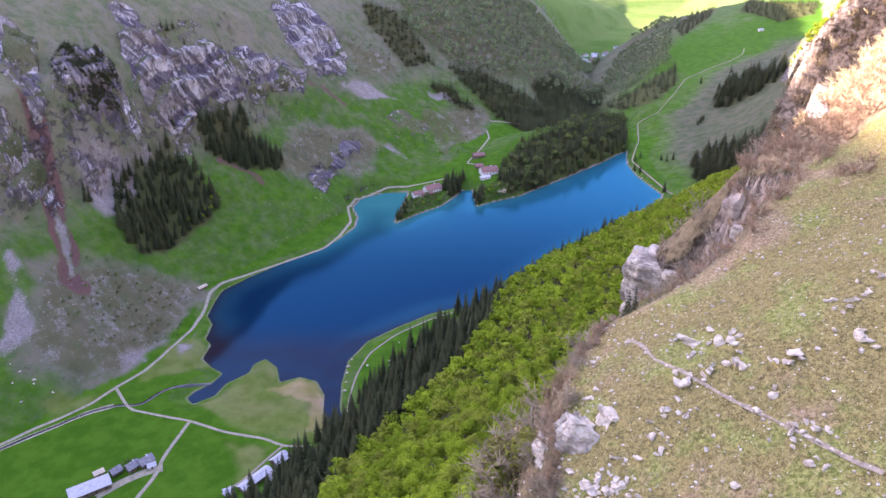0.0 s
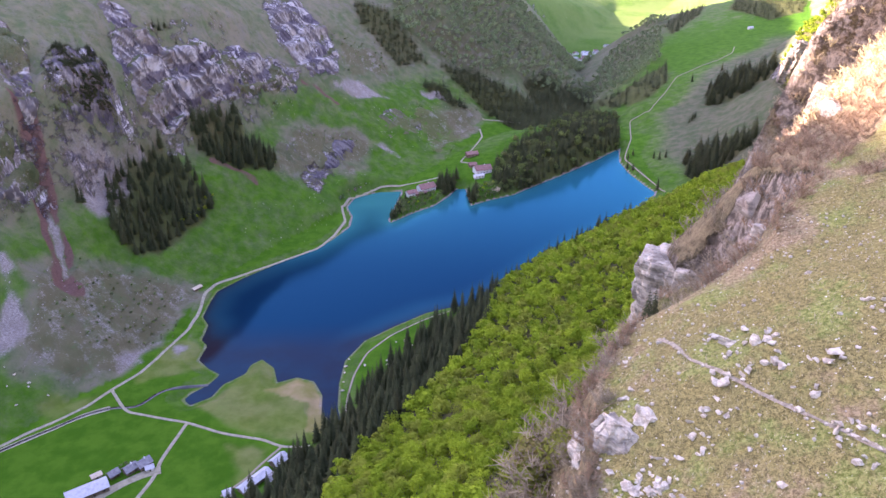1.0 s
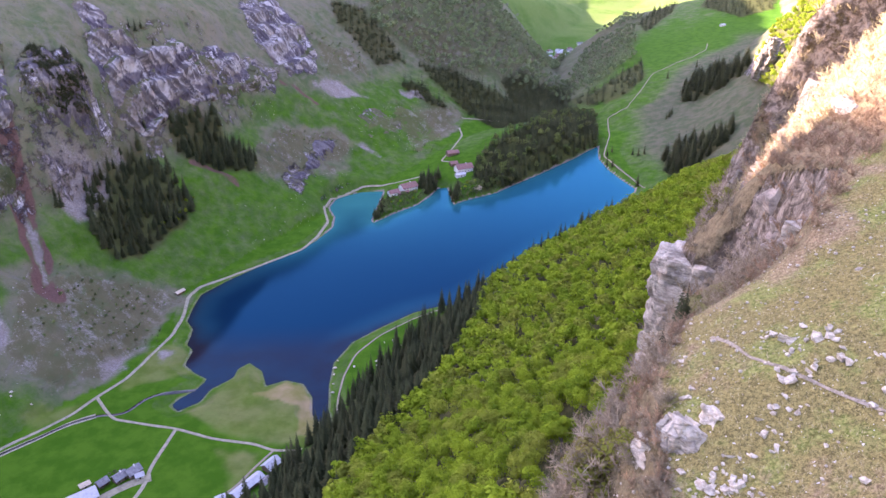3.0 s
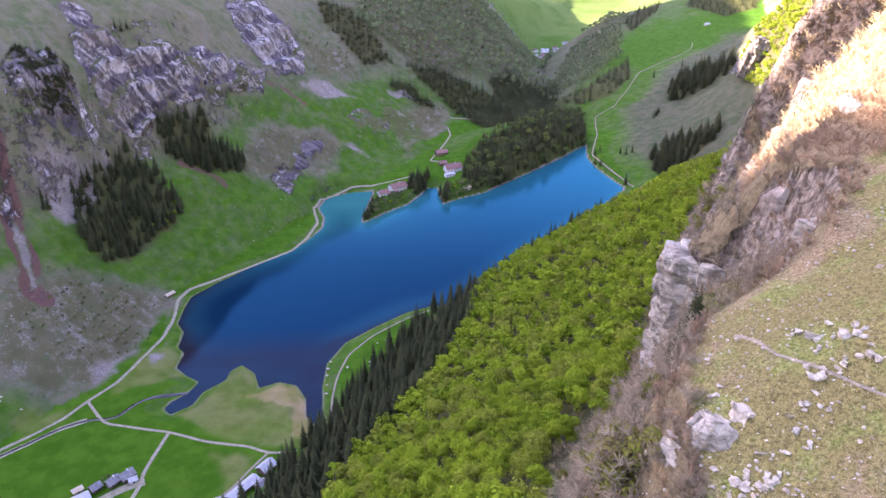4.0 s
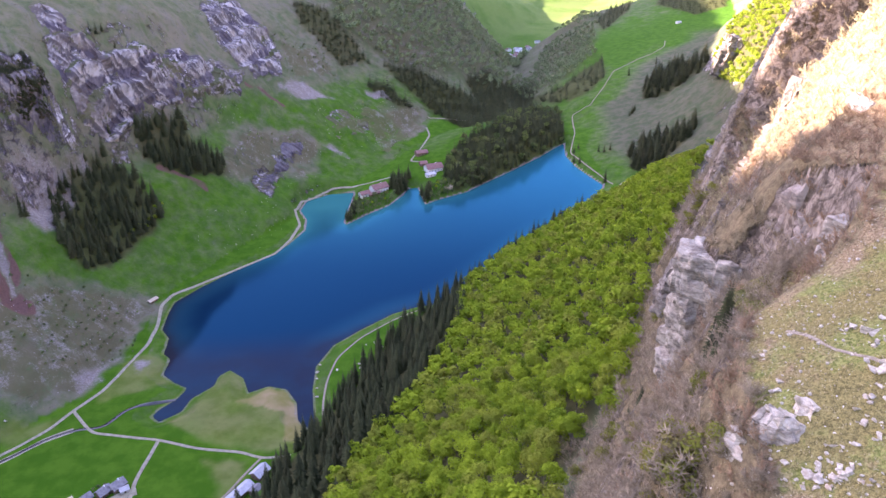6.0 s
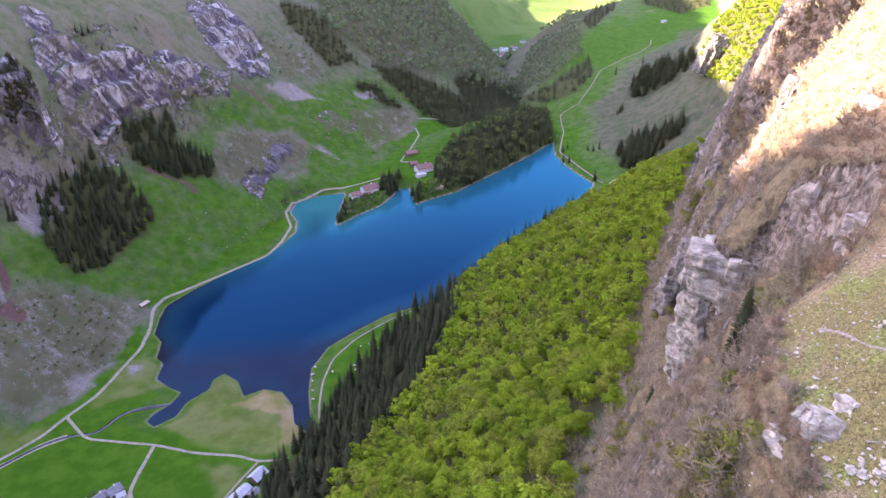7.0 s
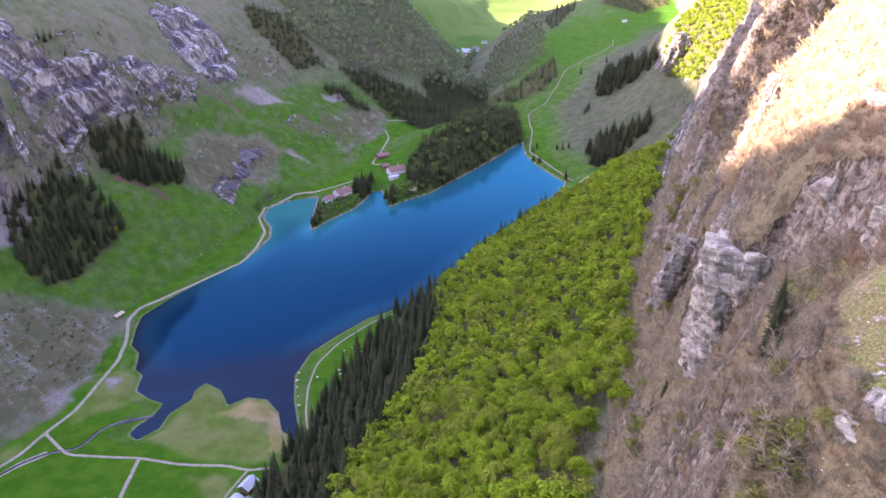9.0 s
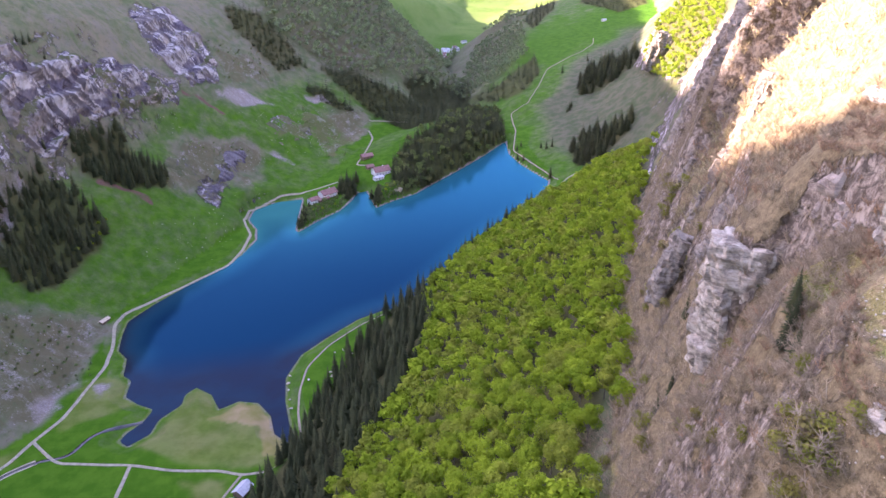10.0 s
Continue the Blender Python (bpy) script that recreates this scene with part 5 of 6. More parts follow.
# ---- rocks ----
def hull_rock(rng, flat=0.7, points=11):
    bm = bmesh.new()
    for _ in range(points):
        d = Vector((rng.gauss(0, 1), rng.gauss(0, 1), rng.gauss(0, 1))).normalized()
        bm.verts.new((d.x * 0.5 * rng.uniform(0.8, 1.15), d.y * 0.42 * rng.uniform(0.75, 1.15), d.z * 0.5 * flat * rng.uniform(0.8, 1.1)))
    hull = bmesh.ops.convex_hull(bm, input=bm.verts[:])
    bmesh.ops.delete(bm, geom=[v for v in bm.verts if not v.link_faces], context="VERTS")
    bmesh.ops.bevel(bm, geom=bm.edges[:], offset=0.014, segments=1, affect="EDGES", clamp_overlap=True)
    bmesh.ops.triangulate(bm, faces=bm.faces[:])
    bmesh.ops.subdivide_edges(bm, edges=[e for e in bm.edges if e.calc_length() > 0.18], cuts=1)
    bmesh.ops.triangulate(bm, faces=bm.faces[:])
    for v in bm.verts:
        v.co += v.co.normalized() * 0.07 * noise.fractal(v.co * 6 + Vector((rng.random() * 0.01, 3, 7)), 0.8, 2.0, 3)
    return bm


_rng = random.Random(31)
BOULDERS = [from_bm("boulder", hull_rock(_rng, _rng.uniform(0.6, 0.9)), LIME_SMALL) for _ in range(7)]
BOULDERS_A = [(25.8, 61.7, 3.5), (25.4, 64.0, 1.9), (25.3, 59.8, 1.5), (27.7, 60.0, 2.5), (28.5, 58.2, 1.3), (29.3, 60.8, 1.1), (27.9, 56.1, 2.1), (28.2, 55.3, 1.3),
    (25.7, 56.4, 1.8), (23.6, 56.1, 2.7), (23.1, 58.0, 1.0), (21.4, 54.4, 1.7), (22.6, 53.0, 1.6), (19.8, 53.7, 1.4), (19.7, 52.2, 1.6), (22.4, 51.5, 0.9), (20.0, 50.4, 1.5),
    (18.1, 50.8, 1.2), (16.5, 51.5, 1.8), (32.2, 54.2, 2.7), (29.7, 51.8, 0.9), (29.4, 51.0, 1.4), (27.8, 50.2, 1.2), (29.4, 46.8, 2.4), (30.8, 46.1, 1.9), (29.2, 43.5, 1.5)]
BOULDERS_B = [(13.5, 50.1, 2.6), (15.0, 48.8, 2.2), (16.2, 48.7, 1.7), (14.6, 50.6, 1.5), (38.4, 57.8, 2.2), (37.1, 53.3, 2.5), (40.2, 58.4, 1.5), (37.1, 59.3, 1.2), (35.8, 55.2, 1.1), (24.0, 44.2, 1.2), (13.9, 49.4, 2.5), (15.7, 48.7, 1.9), (17.2, 46.8, 1.5),
    (16.9, 66.3, 1.2), (16.2, 61.2, 1.1), (14.9, 60.4, 1.6), (37.1, 69.6, 1.0), (40.4, 60.6, 1.3), (42.3, 60.5, 1.8), (20.9, 67.8, 1.1), (30.3, 54.8, 1.1), (29.9, 40.3, 0.9),
    (23.2, 48.6, 0.8), (12.3, 52.3, 1.4), (28.2, 52.8, 0.7), (34.5, 58.5, 0.9), (25.0, 51.5, 0.7), (37.7, 51.8, 1.3)]
_spread = []
for _x, _y, _s in BOULDERS_A + BOULDERS_B:
    if _s > 1.4:
        _spread.append((_x, _y, _s * 0.7))
        _spread += [(_x + _rng.uniform(-0.45, 0.45) * _s, _y + _rng.uniform(-0.35, 0.35) * _s, _s * _rng.uniform(0.35, 0.55)) for _ in range(2)]
        _spread += [(_x + _rng.uniform(-0.75, 0.75) * _s, _y + _rng.uniform(-0.6, 0.6) * _s, _s * _rng.uniform(0.22, 0.45)) for _ in range(3)]
    else:
        _spread.append((_x, _y, _s * 0.9))
for _x, _y, _s in _spread:
    _ob = tagged(new("boulder", _rng.choice(BOULDERS)), "pale grey limestone boulder lying in dry grass" if _s > 1.4 else "small pale limestone block half sunk in dry grass", "rock", "boulders of the bluff")
    _ob.matrix_basis = Matrix.Translation((_x, _y, one_height(_x, _y) + 0.12 * _s)) @ Euler((_rng.uniform(-0.3, 0.3), _rng.uniform(-0.1, 0.5), _rng.uniform(0, 6.28))).to_matrix().to_4x4() @ Matrix.Diagonal((_s, _s * _rng.uniform(0.8, 1.1), _s * _rng.uniform(0.55, 0.85), 1))
for _x, _y in ((-38, 429), (-34, 459), (-55, 428), (-39, 434), (-28, 461), (-21, 455), (-35, 427), (-284, 393), (-285, 384), (-274, 388), (-275, 391), (-262, 387), (-276, 374), (-292, 396), (-68, 440), (-69.5, 431), (-69.5, 423), (-69, 412), (-68.5, 402)):
    _s = _rng.uniform(2.0, 4.2)
    _ob = tagged(new("boulder", _rng.choice(BOULDERS)), "white boulder lying on the green meadow", "rock", "boulders of the meadow")
    _ob.matrix_basis = Matrix.Translation((_x, _y, one_height(_x, _y) + 0.15 * _s)) @ Matrix.Rotation(_rng.uniform(0, 6.28), 4, "Z") @ Matrix.Diagonal((_s, _s * 0.8, _s * 0.6, 1))


def crag(name, at, size, turn, seed, label, material=None, tilt=0.0, step=1.1, upright=0.0, coarse=1.0):
    """A block of bedded limestone: a stepped and cracked mass, set into the slope."""
    sx, sy, sz = size
    n = [max(4, int(v / step)) for v in (sx, sy, sz)]
    bm = bmesh.new()
    bmesh.ops.create_cube(bm, size=1.0)
    for axis, k in enumerate(n):
        edges = [e for e in bm.edges if abs((e.verts[0].co - e.verts[1].co)[axis]) > 1e-4]
        bmesh.ops.subdivide_edges(bm, edges=edges, cuts=k - 1, use_grid_fill=True)
    off, k = Vector((seed * 13.7, seed * 5.1, seed * 9.3)), max(1.0, 7.0 / sx) / coarse
    for v in bm.verts:
        p = Vector((v.co.x * sx, v.co.y * sy, v.co.z * sz))
        d = Vector((v.co.x, v.co.y, v.co.z * 0.6))
        round_off = 1 - 0.30 * max(0, d.length - 0.45) / 0.3
        p = Vector((p.x * round_off, p.y * round_off, p.z * (1 - 0.12 * max(0, d.length - 0.5))))
        q = Vector((p.x, p.y, p.z)) * k + off
        bed = 0.55 * noise.cell(Vector((0.5, seed, (q.z + 1.5 * noise.noise(q * 0.09)) * 0.55))) + 0.3 * noise.cell(Vector((q.x * 0.15, q.y * 0.15, q.z * 1.3)))
        bed *= 1 - 0.8 * upright
        block = noise.cell(Vector((q.x * 0.25 + 0.4 * noise.noise(q * 0.2), q.y * 0.25, q.z * 0.14))) * 0.8
        lean = 0.25 * q.z
        block += upright * (1.0 * noise.cell(Vector(((q.x + lean) * 0.33, q.y * 0.3, q.z * 0.06))) + 0.35 * noise.cell(Vector(((q.x + lean) * 0.8, q.y * 0.7, q.z * 0.13 + 9))) - 0.9)
        rough = noise.fractal(q * 0.35, 0.9, 2.1, 4) * 0.8
        out = Vector((v.co.x, v.co.y, v.co.z * 0.35))
        out = out.normalized() if out.length else out
        v.co = p + out * (bed + block + rough) / k
    me = from_bm(name, bm, material or LIME_BROWN)
    ob = tagged(new(name, me), label, "cliff")
    ob.matrix_basis = Matrix.Translation(at) @ Euler((0, tilt, turn)).to_matrix().to_4x4()
    return ob


crag("rock_tower", (49.9, 131.7, 216.6), (25, 17, 37), -0.67, 1, "pale limestone tower with cracked beds standing out of the bluff", LIME, 0.0, 0.8, 1.0)
crag("cliff_outcrop", (55.8, 115, 250.2), (9, 31, 16), -0.28, 2, "broad grey limestone cliff with dark cracks below the grassy edge", LIME_BROWN, 0.12, 0.7, 0.8, 2.4)
crag("cliff_outcrop", (46, 92.5, 254), (7, 10, 9), 0.3, 4, "broken limestone face under the dry grass edge", LIME, 0.1, 0.8, 0.6)
crag("rock_outcrop", (14.3, 56.4, 251.9), (6.2, 5.4, 3.8), 0.5, 5, "weathered limestone outcrop of tilted beds at the bluff edge", LIME, 0.5, 0.26, 0.0, 0.5)
crag("rock_outcrop", (16.6, 56.8, 254.2), (2.6, 2.6, 1.7), 0.4, 6, "small weathered limestone outcrop in dry grass", LIME_SMALL, 0.5, 0.3)
crag("rock_outcrop", (11.2, 57.6, 248.5), (3.0, 3.6, 3.6), 0.2, 7, "grey limestone ledge below the grassy edge", LIME_SMALL, 0.3, 0.35)
crag("cliff_buttress", (222, 403, 206), (38, 34, 116), -0.42, 9, "tall grey limestone buttress with vertical cracks on the wall", LIME_GREY, 0.34, 1.5, 1.0, 2.0)
crag("cliff_buttress", (131, 251, 225), (9, 11, 42), -0.15, 10, "narrow limestone rib standing out of the wall", LIME_GREY, 0.3, 0.9, 1.0, 1.3)
crag("cliff_buttress", (81, 216, 182), (9, 12, 28), -0.5, 13, "broken limestone rib at the foot of the wall", LIME_GREY, 0.3, 0.9, 1.0, 1.2)
crag("cliff_buttress", (462, 914, 126), (28, 36, 56), -0.5, 14, "grey limestone bluff on the far shoulder", LIME_GREY, 0.3, 2.4, 1.0, 3.0)
for _x, _y, _z, _size, _seed in ((115, 245, 199, (10, 9, 34), 15), (89, 199, 203, (9, 9, 26), 16), (134, 296, 178, (12, 10, 36), 17), (63, 164, 203, (8, 8, 22), 18), (156, 305, 213, (14, 12, 42), 19), (104, 228, 176, (9, 9, 24), 20)):
    crag("rock_rib", (_x, _y, _z), _size, -0.4, _seed, "grey limestone rib standing out of the brushy wall", LIME_GREY, 0.32, 0.9, 1.0, 1.3)
crag("rock_slab", (71, 130, 266.4), (5, 10, 3.2), -0.35, 8, "long pale limestone slab lying in brown shrubs", LIME_SMALL, 0.5, 0.5)

def hash_steps(a, b, seed):
    """A random level for each cell of a plan of blocks, 0 to 1."""
    return hash01(np.floor(a), np.floor(b), seed)


CLIFF_POINTS = {}


def cliff_face(loop, seed, label, bold=1.0, dark=0.0, grow=4.0, grassy=0.0):
    """The rock of one crag of the mountain, over its outline in plan: slanting beds that overhang one another, broken by joints into blocks, ducking under the turf at the rim."""
    px, py = np.array(loop, float).T
    u, v = ALONG[0] * px + ALONG[1] * py, ACROSS[0] * px + ACROSS[1] * py
    us, vs = np.arange(u.min() - 14, u.max() + 14, 1.35), np.arange(v.min() - 12, v.max() + 12, 0.75)
    U, V = np.meshgrid(us, vs, indexing="ij")
    X, Y = ALONG[0] * U + ACROSS[0] * V, ALONG[1] * U + ACROSS[1] * V
    e = 7.0
    Z = (surface(X, Y) + surface(X + 3, Y + 3) + surface(X - 3, Y - 3) + surface(X + 3, Y - 3) + surface(X - 3, Y + 3)) / 5
    nx, ny = -(surface(X + e, Y) - surface(X - e, Y)) / (2 * e), -(surface(X, Y + e) - surface(X, Y - e)) / (2 * e)
    nl = np.sqrt(nx * nx + ny * ny + 0.25)
    nx, ny, nz = nx / nl, ny / nl, 0.5 / nl
    mask = ramp(inside_distance(X, Y, loop) + grow + 9 * fbm(X, Y, 24, 4, seed), -4, 4)
    bed = Z - 0.12 * U + 26 * fbm(U, Z, 70, 3, seed + 1)
    phase = (bed / 29.0) % 1.0
    shelf = np.where(phase < 0.88, (phase / 0.88) ** 1.6, (1 - phase) / 0.12)
    side = U + 0.5 * Z + 9 * fbm(U, Z, 34, 3, seed + 2)
    deep = np.where(hash_steps(side / 16.0, bed / 29.0, seed + 9) > 0.4, 1.0, 0.35)
    block = hash_steps(side / 9.0, bed / 29.0, seed) * 2.2 + hash_steps(side / 3.4, bed / 12.0, seed + 3) * 1.2
    flute = np.abs(fbm(side, 0.2 * Z, 4.5, 4, seed + 4, 0.7)) * 1.7
    out = bold * (6.0 * shelf * deep + 1.7 * block + 3.2 * fbm(U, bed, 38, 4, seed + 5) + 2.6 * flute + 1.6 * fbm(U, Z, 5, 3, seed + 6)) - 2.5
    d = -3.5 + mask * (3.5 + out)
    co = np.stack([X + nx * d, Y + ny * d, Z + nz * d], -1).reshape(-1, 3)
    nu, nv = U.shape
    i, j = np.meshgrid(np.arange(nu - 1), np.arange(nv - 1), indexing="ij")
    q = np.stack([i * nv + j, (i + 1) * nv + j, (i + 1) * nv + j + 1, i * nv + j + 1], -1).reshape(-1, 4)
    q = q[(mask.ravel()[q] > 0.01).any(1)]
    used = np.zeros(len(co), bool)
    used[q.ravel()] = True
    index = np.cumsum(used) - 1
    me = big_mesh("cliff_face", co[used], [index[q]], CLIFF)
    # painted shade: strongest in the recess beneath each jutting bed
    hollow_shade = ramp(0.5 - phase, 0, 0.3) * deep
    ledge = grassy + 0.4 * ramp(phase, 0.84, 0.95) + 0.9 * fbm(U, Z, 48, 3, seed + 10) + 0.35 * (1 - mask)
    layers = [hollow_shade, ledge, dark + 0 * U, np.clip(1.0 - 1.3 * flute, 0, 1)]
    CLIFF_POINTS[seed] = co[(mask > 0.9).ravel()]
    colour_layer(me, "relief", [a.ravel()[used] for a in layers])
    return tagged(new("rock_cliff", me), label, "cliff", "cliffs of the mountain")


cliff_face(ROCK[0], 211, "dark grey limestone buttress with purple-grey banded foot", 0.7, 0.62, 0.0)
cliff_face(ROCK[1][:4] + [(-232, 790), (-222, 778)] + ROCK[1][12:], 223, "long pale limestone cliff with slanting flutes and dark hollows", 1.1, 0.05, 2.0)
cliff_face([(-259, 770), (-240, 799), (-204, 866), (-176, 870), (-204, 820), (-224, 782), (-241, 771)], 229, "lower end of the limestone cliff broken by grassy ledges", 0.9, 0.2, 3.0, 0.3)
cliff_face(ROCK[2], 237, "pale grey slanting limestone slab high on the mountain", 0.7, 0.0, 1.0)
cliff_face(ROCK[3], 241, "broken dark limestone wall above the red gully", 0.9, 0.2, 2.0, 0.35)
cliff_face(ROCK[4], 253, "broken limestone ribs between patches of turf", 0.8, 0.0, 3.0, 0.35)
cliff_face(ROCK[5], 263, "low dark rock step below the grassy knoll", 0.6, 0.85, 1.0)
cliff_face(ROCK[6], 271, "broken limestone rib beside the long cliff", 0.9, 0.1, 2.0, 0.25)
cliff_face([(-182, 766), (-160, 812), (-122, 866), (-106, 868), (-122, 830), (-146, 775), (-168, 738)], 277, "knoll of broken rock, turf and bushes above the pasture", 0.35, 0.3, 2.0, 0.62)
cliff_face([(-86, 904), (-55, 954), (-17, 981), (-20, 940), (-60, 897)], 281, "low knoll of broken rock and turf", 0.35, 0.3, 2.0, 0.62)
# dwarf pines clinging to the dark buttress
_pts = CLIFF_POINTS[211]
_pts = _pts[np.argsort(_pts[:, 2])]
_lo, _hi = _pts[0, 2], _pts[-1, 2]
_pines = []
for _k in range(900):
    _at = int(np.searchsorted(_pts[:, 2], _lo + (_hi - _lo) * _rng.uniform(0.32, 1.0)))
    _pines.append(tuple(_pts[min(len(_pts) - 1, max(0, _at + _rng.randint(-40, 40)))]))
wood("dwarf_pines", [p for p in _pines if fbm(p[0] + p[2], p[1], 16, 3, 121) > -0.3], SPRUCE_SMALL, SPRUCE, _rng, 0.14, 0.28, "dark dwarf pines clinging to the rock buttress", "brush", 2.2)

# fallen blocks on the slopes under the cliffs
_bm = bmesh.new()
bmesh.ops.create_icosphere(_bm, subdivisions=1, radius=0.5)
_ico = (np.array([v.co[:] for v in _bm.verts]), np.array([[v.index for v in f.verts] for f in _bm.faces]))
_bm.free()
_block_shapes = []
for _k in range(5):
    _c = _ico[0] * np.array([[_rng.uniform(0.65, 1.3) for _ in range(3)] for _ in range(len(_ico[0]))]) * np.array([1.2, 0.9, 0.75])
    _block_shapes.append((_c, _ico[1]))
wood("fallen_blocks", scatter(_rng, lambda x, y: (cover(RUBBLE + SCREE[1:3], x, y, 8) > 0.35) & (fbm(x, y, 26, 3, 151) > 0.02), (-320, 110, 390, 1250), 2.1, 34000), _block_shapes, SCREE_STONE, _rng, 0.4, 1.7, "grey limestone blocks fallen onto the grassy slope", "rocks")
wood("meadow_stones", scatter(_rng, lambda x, y: (inside_distance(x, y, LAKE) < -8) & (fbm(x, y, 45, 3, 161) > 0.16), (-190, 20, 600, 940), 4.0, 7000), _block_shapes, LIME_SMALL, _rng, 0.5, 1.5, "white stones scattered over the lakeside pasture", "rocks")

# small stones strewn over the bluff
_co, _tri, _base = [], [], 0
_shapes = []
for _k in range(4):
    _bm = bmesh.new()
    bmesh.ops.create_icosphere(_bm, subdivisions=1, radius=0.5)
    for _v in _bm.verts:
        _v.co = Vector((_v.co.x * _rng.uniform(0.7, 1.2), _v.co.y * _rng.uniform(0.6, 1.1), _v.co.z * _rng.uniform(0.4, 0.8)))
    _bm.verts.index_update()
    _shapes.append((np.array([v.co[:] for v in _bm.verts]), np.array([[v.index for v in f.verts] for f in _bm.faces])))
    _bm.free()
_spots = scatter(_rng, lambda x, y: (x > _ex(y) + 34) & (fbm(x, y, 9, 3, 101) > 0.0), (8, 50, 30, 84), 0.5, 2600)[:900]
_spots += [(x + _rng.gauss(0, 0.25), y + _rng.gauss(0, 0.25)) for x, y in zip(*smooth_line(FPATH, 0.45))]
_sx, _sy = np.array(_spots).T
for _x, _y, _z in zip(_sx, _sy, surface(_sx, _sy)):
    _c, _t = _shapes[_rng.randrange(4)]
    _s, _a = 0.12 + 0.5 * _rng.random() ** 3, _rng.uniform(0, 6.28)
    _co.append(np.stack([_x + _s * (_c[:, 0] * math.cos(_a) - _c[:, 1] * math.sin(_a)), _y + _s * (_c[:, 0] * math.sin(_a) + _c[:, 1] * math.cos(_a)), _z + 0.1 * _s + _s * _c[:, 2]], -1))
    _tri.append(_t + _base)
    _base += len(_c)
tagged(new("strewn_stones", big_mesh("strewn_stones", np.concatenate(_co), [np.concatenate(_tri)], LIME_SMALL)), "small pale stones strewn over the dry grass", "stones", kind="stuff")

# tufts of dry grass
_spots = np.array(scatter(_rng, lambda x, y: (x > _ex(y) + 30) & (x < 62), (4, 62, 24, 112), 0.28, 16000))
_tz = surface(_spots[:, 0], _spots[:, 1])
_co, _tri = [], []
for (_x, _y), _z in zip(_spots, _tz):
    for _b in range(4):
        _a, _l, _w = _rng.uniform(0, 6.28), _rng.uniform(0.22, 0.5), _rng.uniform(0.03, 0.06)
        _ca, _sa = math.cos(_a), math.sin(_a)
        _k = len(_co)
        _co += [(_x - _sa * _w, _y + _ca * _w, _z - 0.03), (_x + _sa * _w, _y - _ca * _w, _z - 0.03), (_x + _ca * _l * 0.8, _y + _sa * _l * 0.8, _z + _l * 0.55)]
        _tri.append((_k, _k + 1, _k + 2))
tagged(new("grass_tufts", big_mesh("grass_tufts", np.array(_co), [np.array(_tri)], STRAW)), "tufts of dry straw-coloured grass on the bluff", "grass", kind="stuff")


# ---- shrubs ----
def shrub_arrays(rng, height=3.0, stems=10, twigs=24, thick=1.0):
    """A fan of bent stems with many fine twigs, three-sided and tapering."""
    co, tri = [], []

    def stick(a, b, r):
        q = (b - a).to_track_quat("Z", "Y")
        k = len(co)
        for i in range(3):
            co.append(tuple(a + q @ Vector((r * math.cos(2.094 * i), r * math.sin(2.094 * i), 0))))
        co.append(tuple(b))
        tri.extend(((k, k + 1, k + 3), (k + 1, k + 2, k + 3), (k + 2, k, k + 3)))

    for s in range(stems):
        a = 6.283 * s / stems + rng.uniform(-0.4, 0.4)
        lean = rng.uniform(0.25, 1.1)
        foot = Vector((0.15 * math.cos(a), 0.15 * math.sin(a), -0.3))
        l = height * rng.uniform(0.6, 1.05)
        way = Vector((math.cos(a) * lean, math.sin(a) * lean, 1)).normalized()
        knee = foot + way * l * 0.5
        tip = knee + (way + Vector((rng.gauss(0, 0.2), rng.gauss(0, 0.2), -0.1))).normalized() * l * 0.55
        stick(foot, knee, 0.07 * thick)
        stick(foot.lerp(knee, 0.7), tip, 0.05 * thick)
        for t in range(twigs):
            f = rng.uniform(0.3, 1.0)
            base = foot.lerp(knee, f * 2) if f < 0.5 else knee.lerp(tip, f * 2 - 1)
            end = base + (way * 0.7 + Vector((rng.gauss(0, 0.75), rng.gauss(0, 0.75), rng.gauss(0.15, 0.5)))).normalized() * l * rng.uniform(0.2, 0.5)
            stick(base, end, 0.036 * thick)
    return np.array(co), np.array(tri)


SHRUB_SHAPES = [shrub_arrays(_rng) for _ in range(5)]
LOW_SHAPES = [shrub_arrays(_rng, 2.2, 9, 20) for _ in range(4)]
SPARSE_SHAPES = [shrub_arrays(_rng, 3.2, 7, 11, 1.6) for _ in range(4)]
TREE_SHAPES = [shrub_arrays(_rng, 6.0, 6, 30, 1.3) for _ in range(3)]
GREY_SHRUBS = [big_mesh("shrub", c, [t], TWIG) for c, t in SHRUB_SHAPES]
RED_SHRUBS = [big_mesh("shrub", c, [t], TWIG_RED) for c, t in LOW_SHAPES]
BARE_TREES = [big_mesh("bare_tree", c, [t], TWIG) for c, t in TREE_SHAPES]


def put_shrub(mesh, x, y, s, label, group, kind="shrub"):
    ob = tagged(new(kind, mesh), label, "shrub" if kind == "shrub" else "tree", group)
    ob.matrix_basis = Matrix.Translation((x, y, one_height(x, y))) @ Matrix.Rotation(_rng.uniform(0, 6.28), 4, "Z") @ Matrix.Diagonal((s, s, s * _rng.uniform(0.8, 1.1), 1))


_gully_spots = scatter(_rng, _in(GULLY_SLOPE), (0, 52, 64, 128), 1.75, 4000)
_band_spots = scatter(_rng, _in(EDGE_BAND), (30, 112, 64, 162), 1.7, 4000)
for _x, _y in _gully_spots[:190]:
    _grey = _rng.random() < 0.75
    put_shrub(_rng.choice(GREY_SHRUBS if _grey else RED_SHRUBS), _x, _y, _rng.uniform(0.75, 1.35), "leafless grey-brown shrub on the steep slope" if _grey else "leafless reddish shrub on the steep slope", "shrubs of the gully")
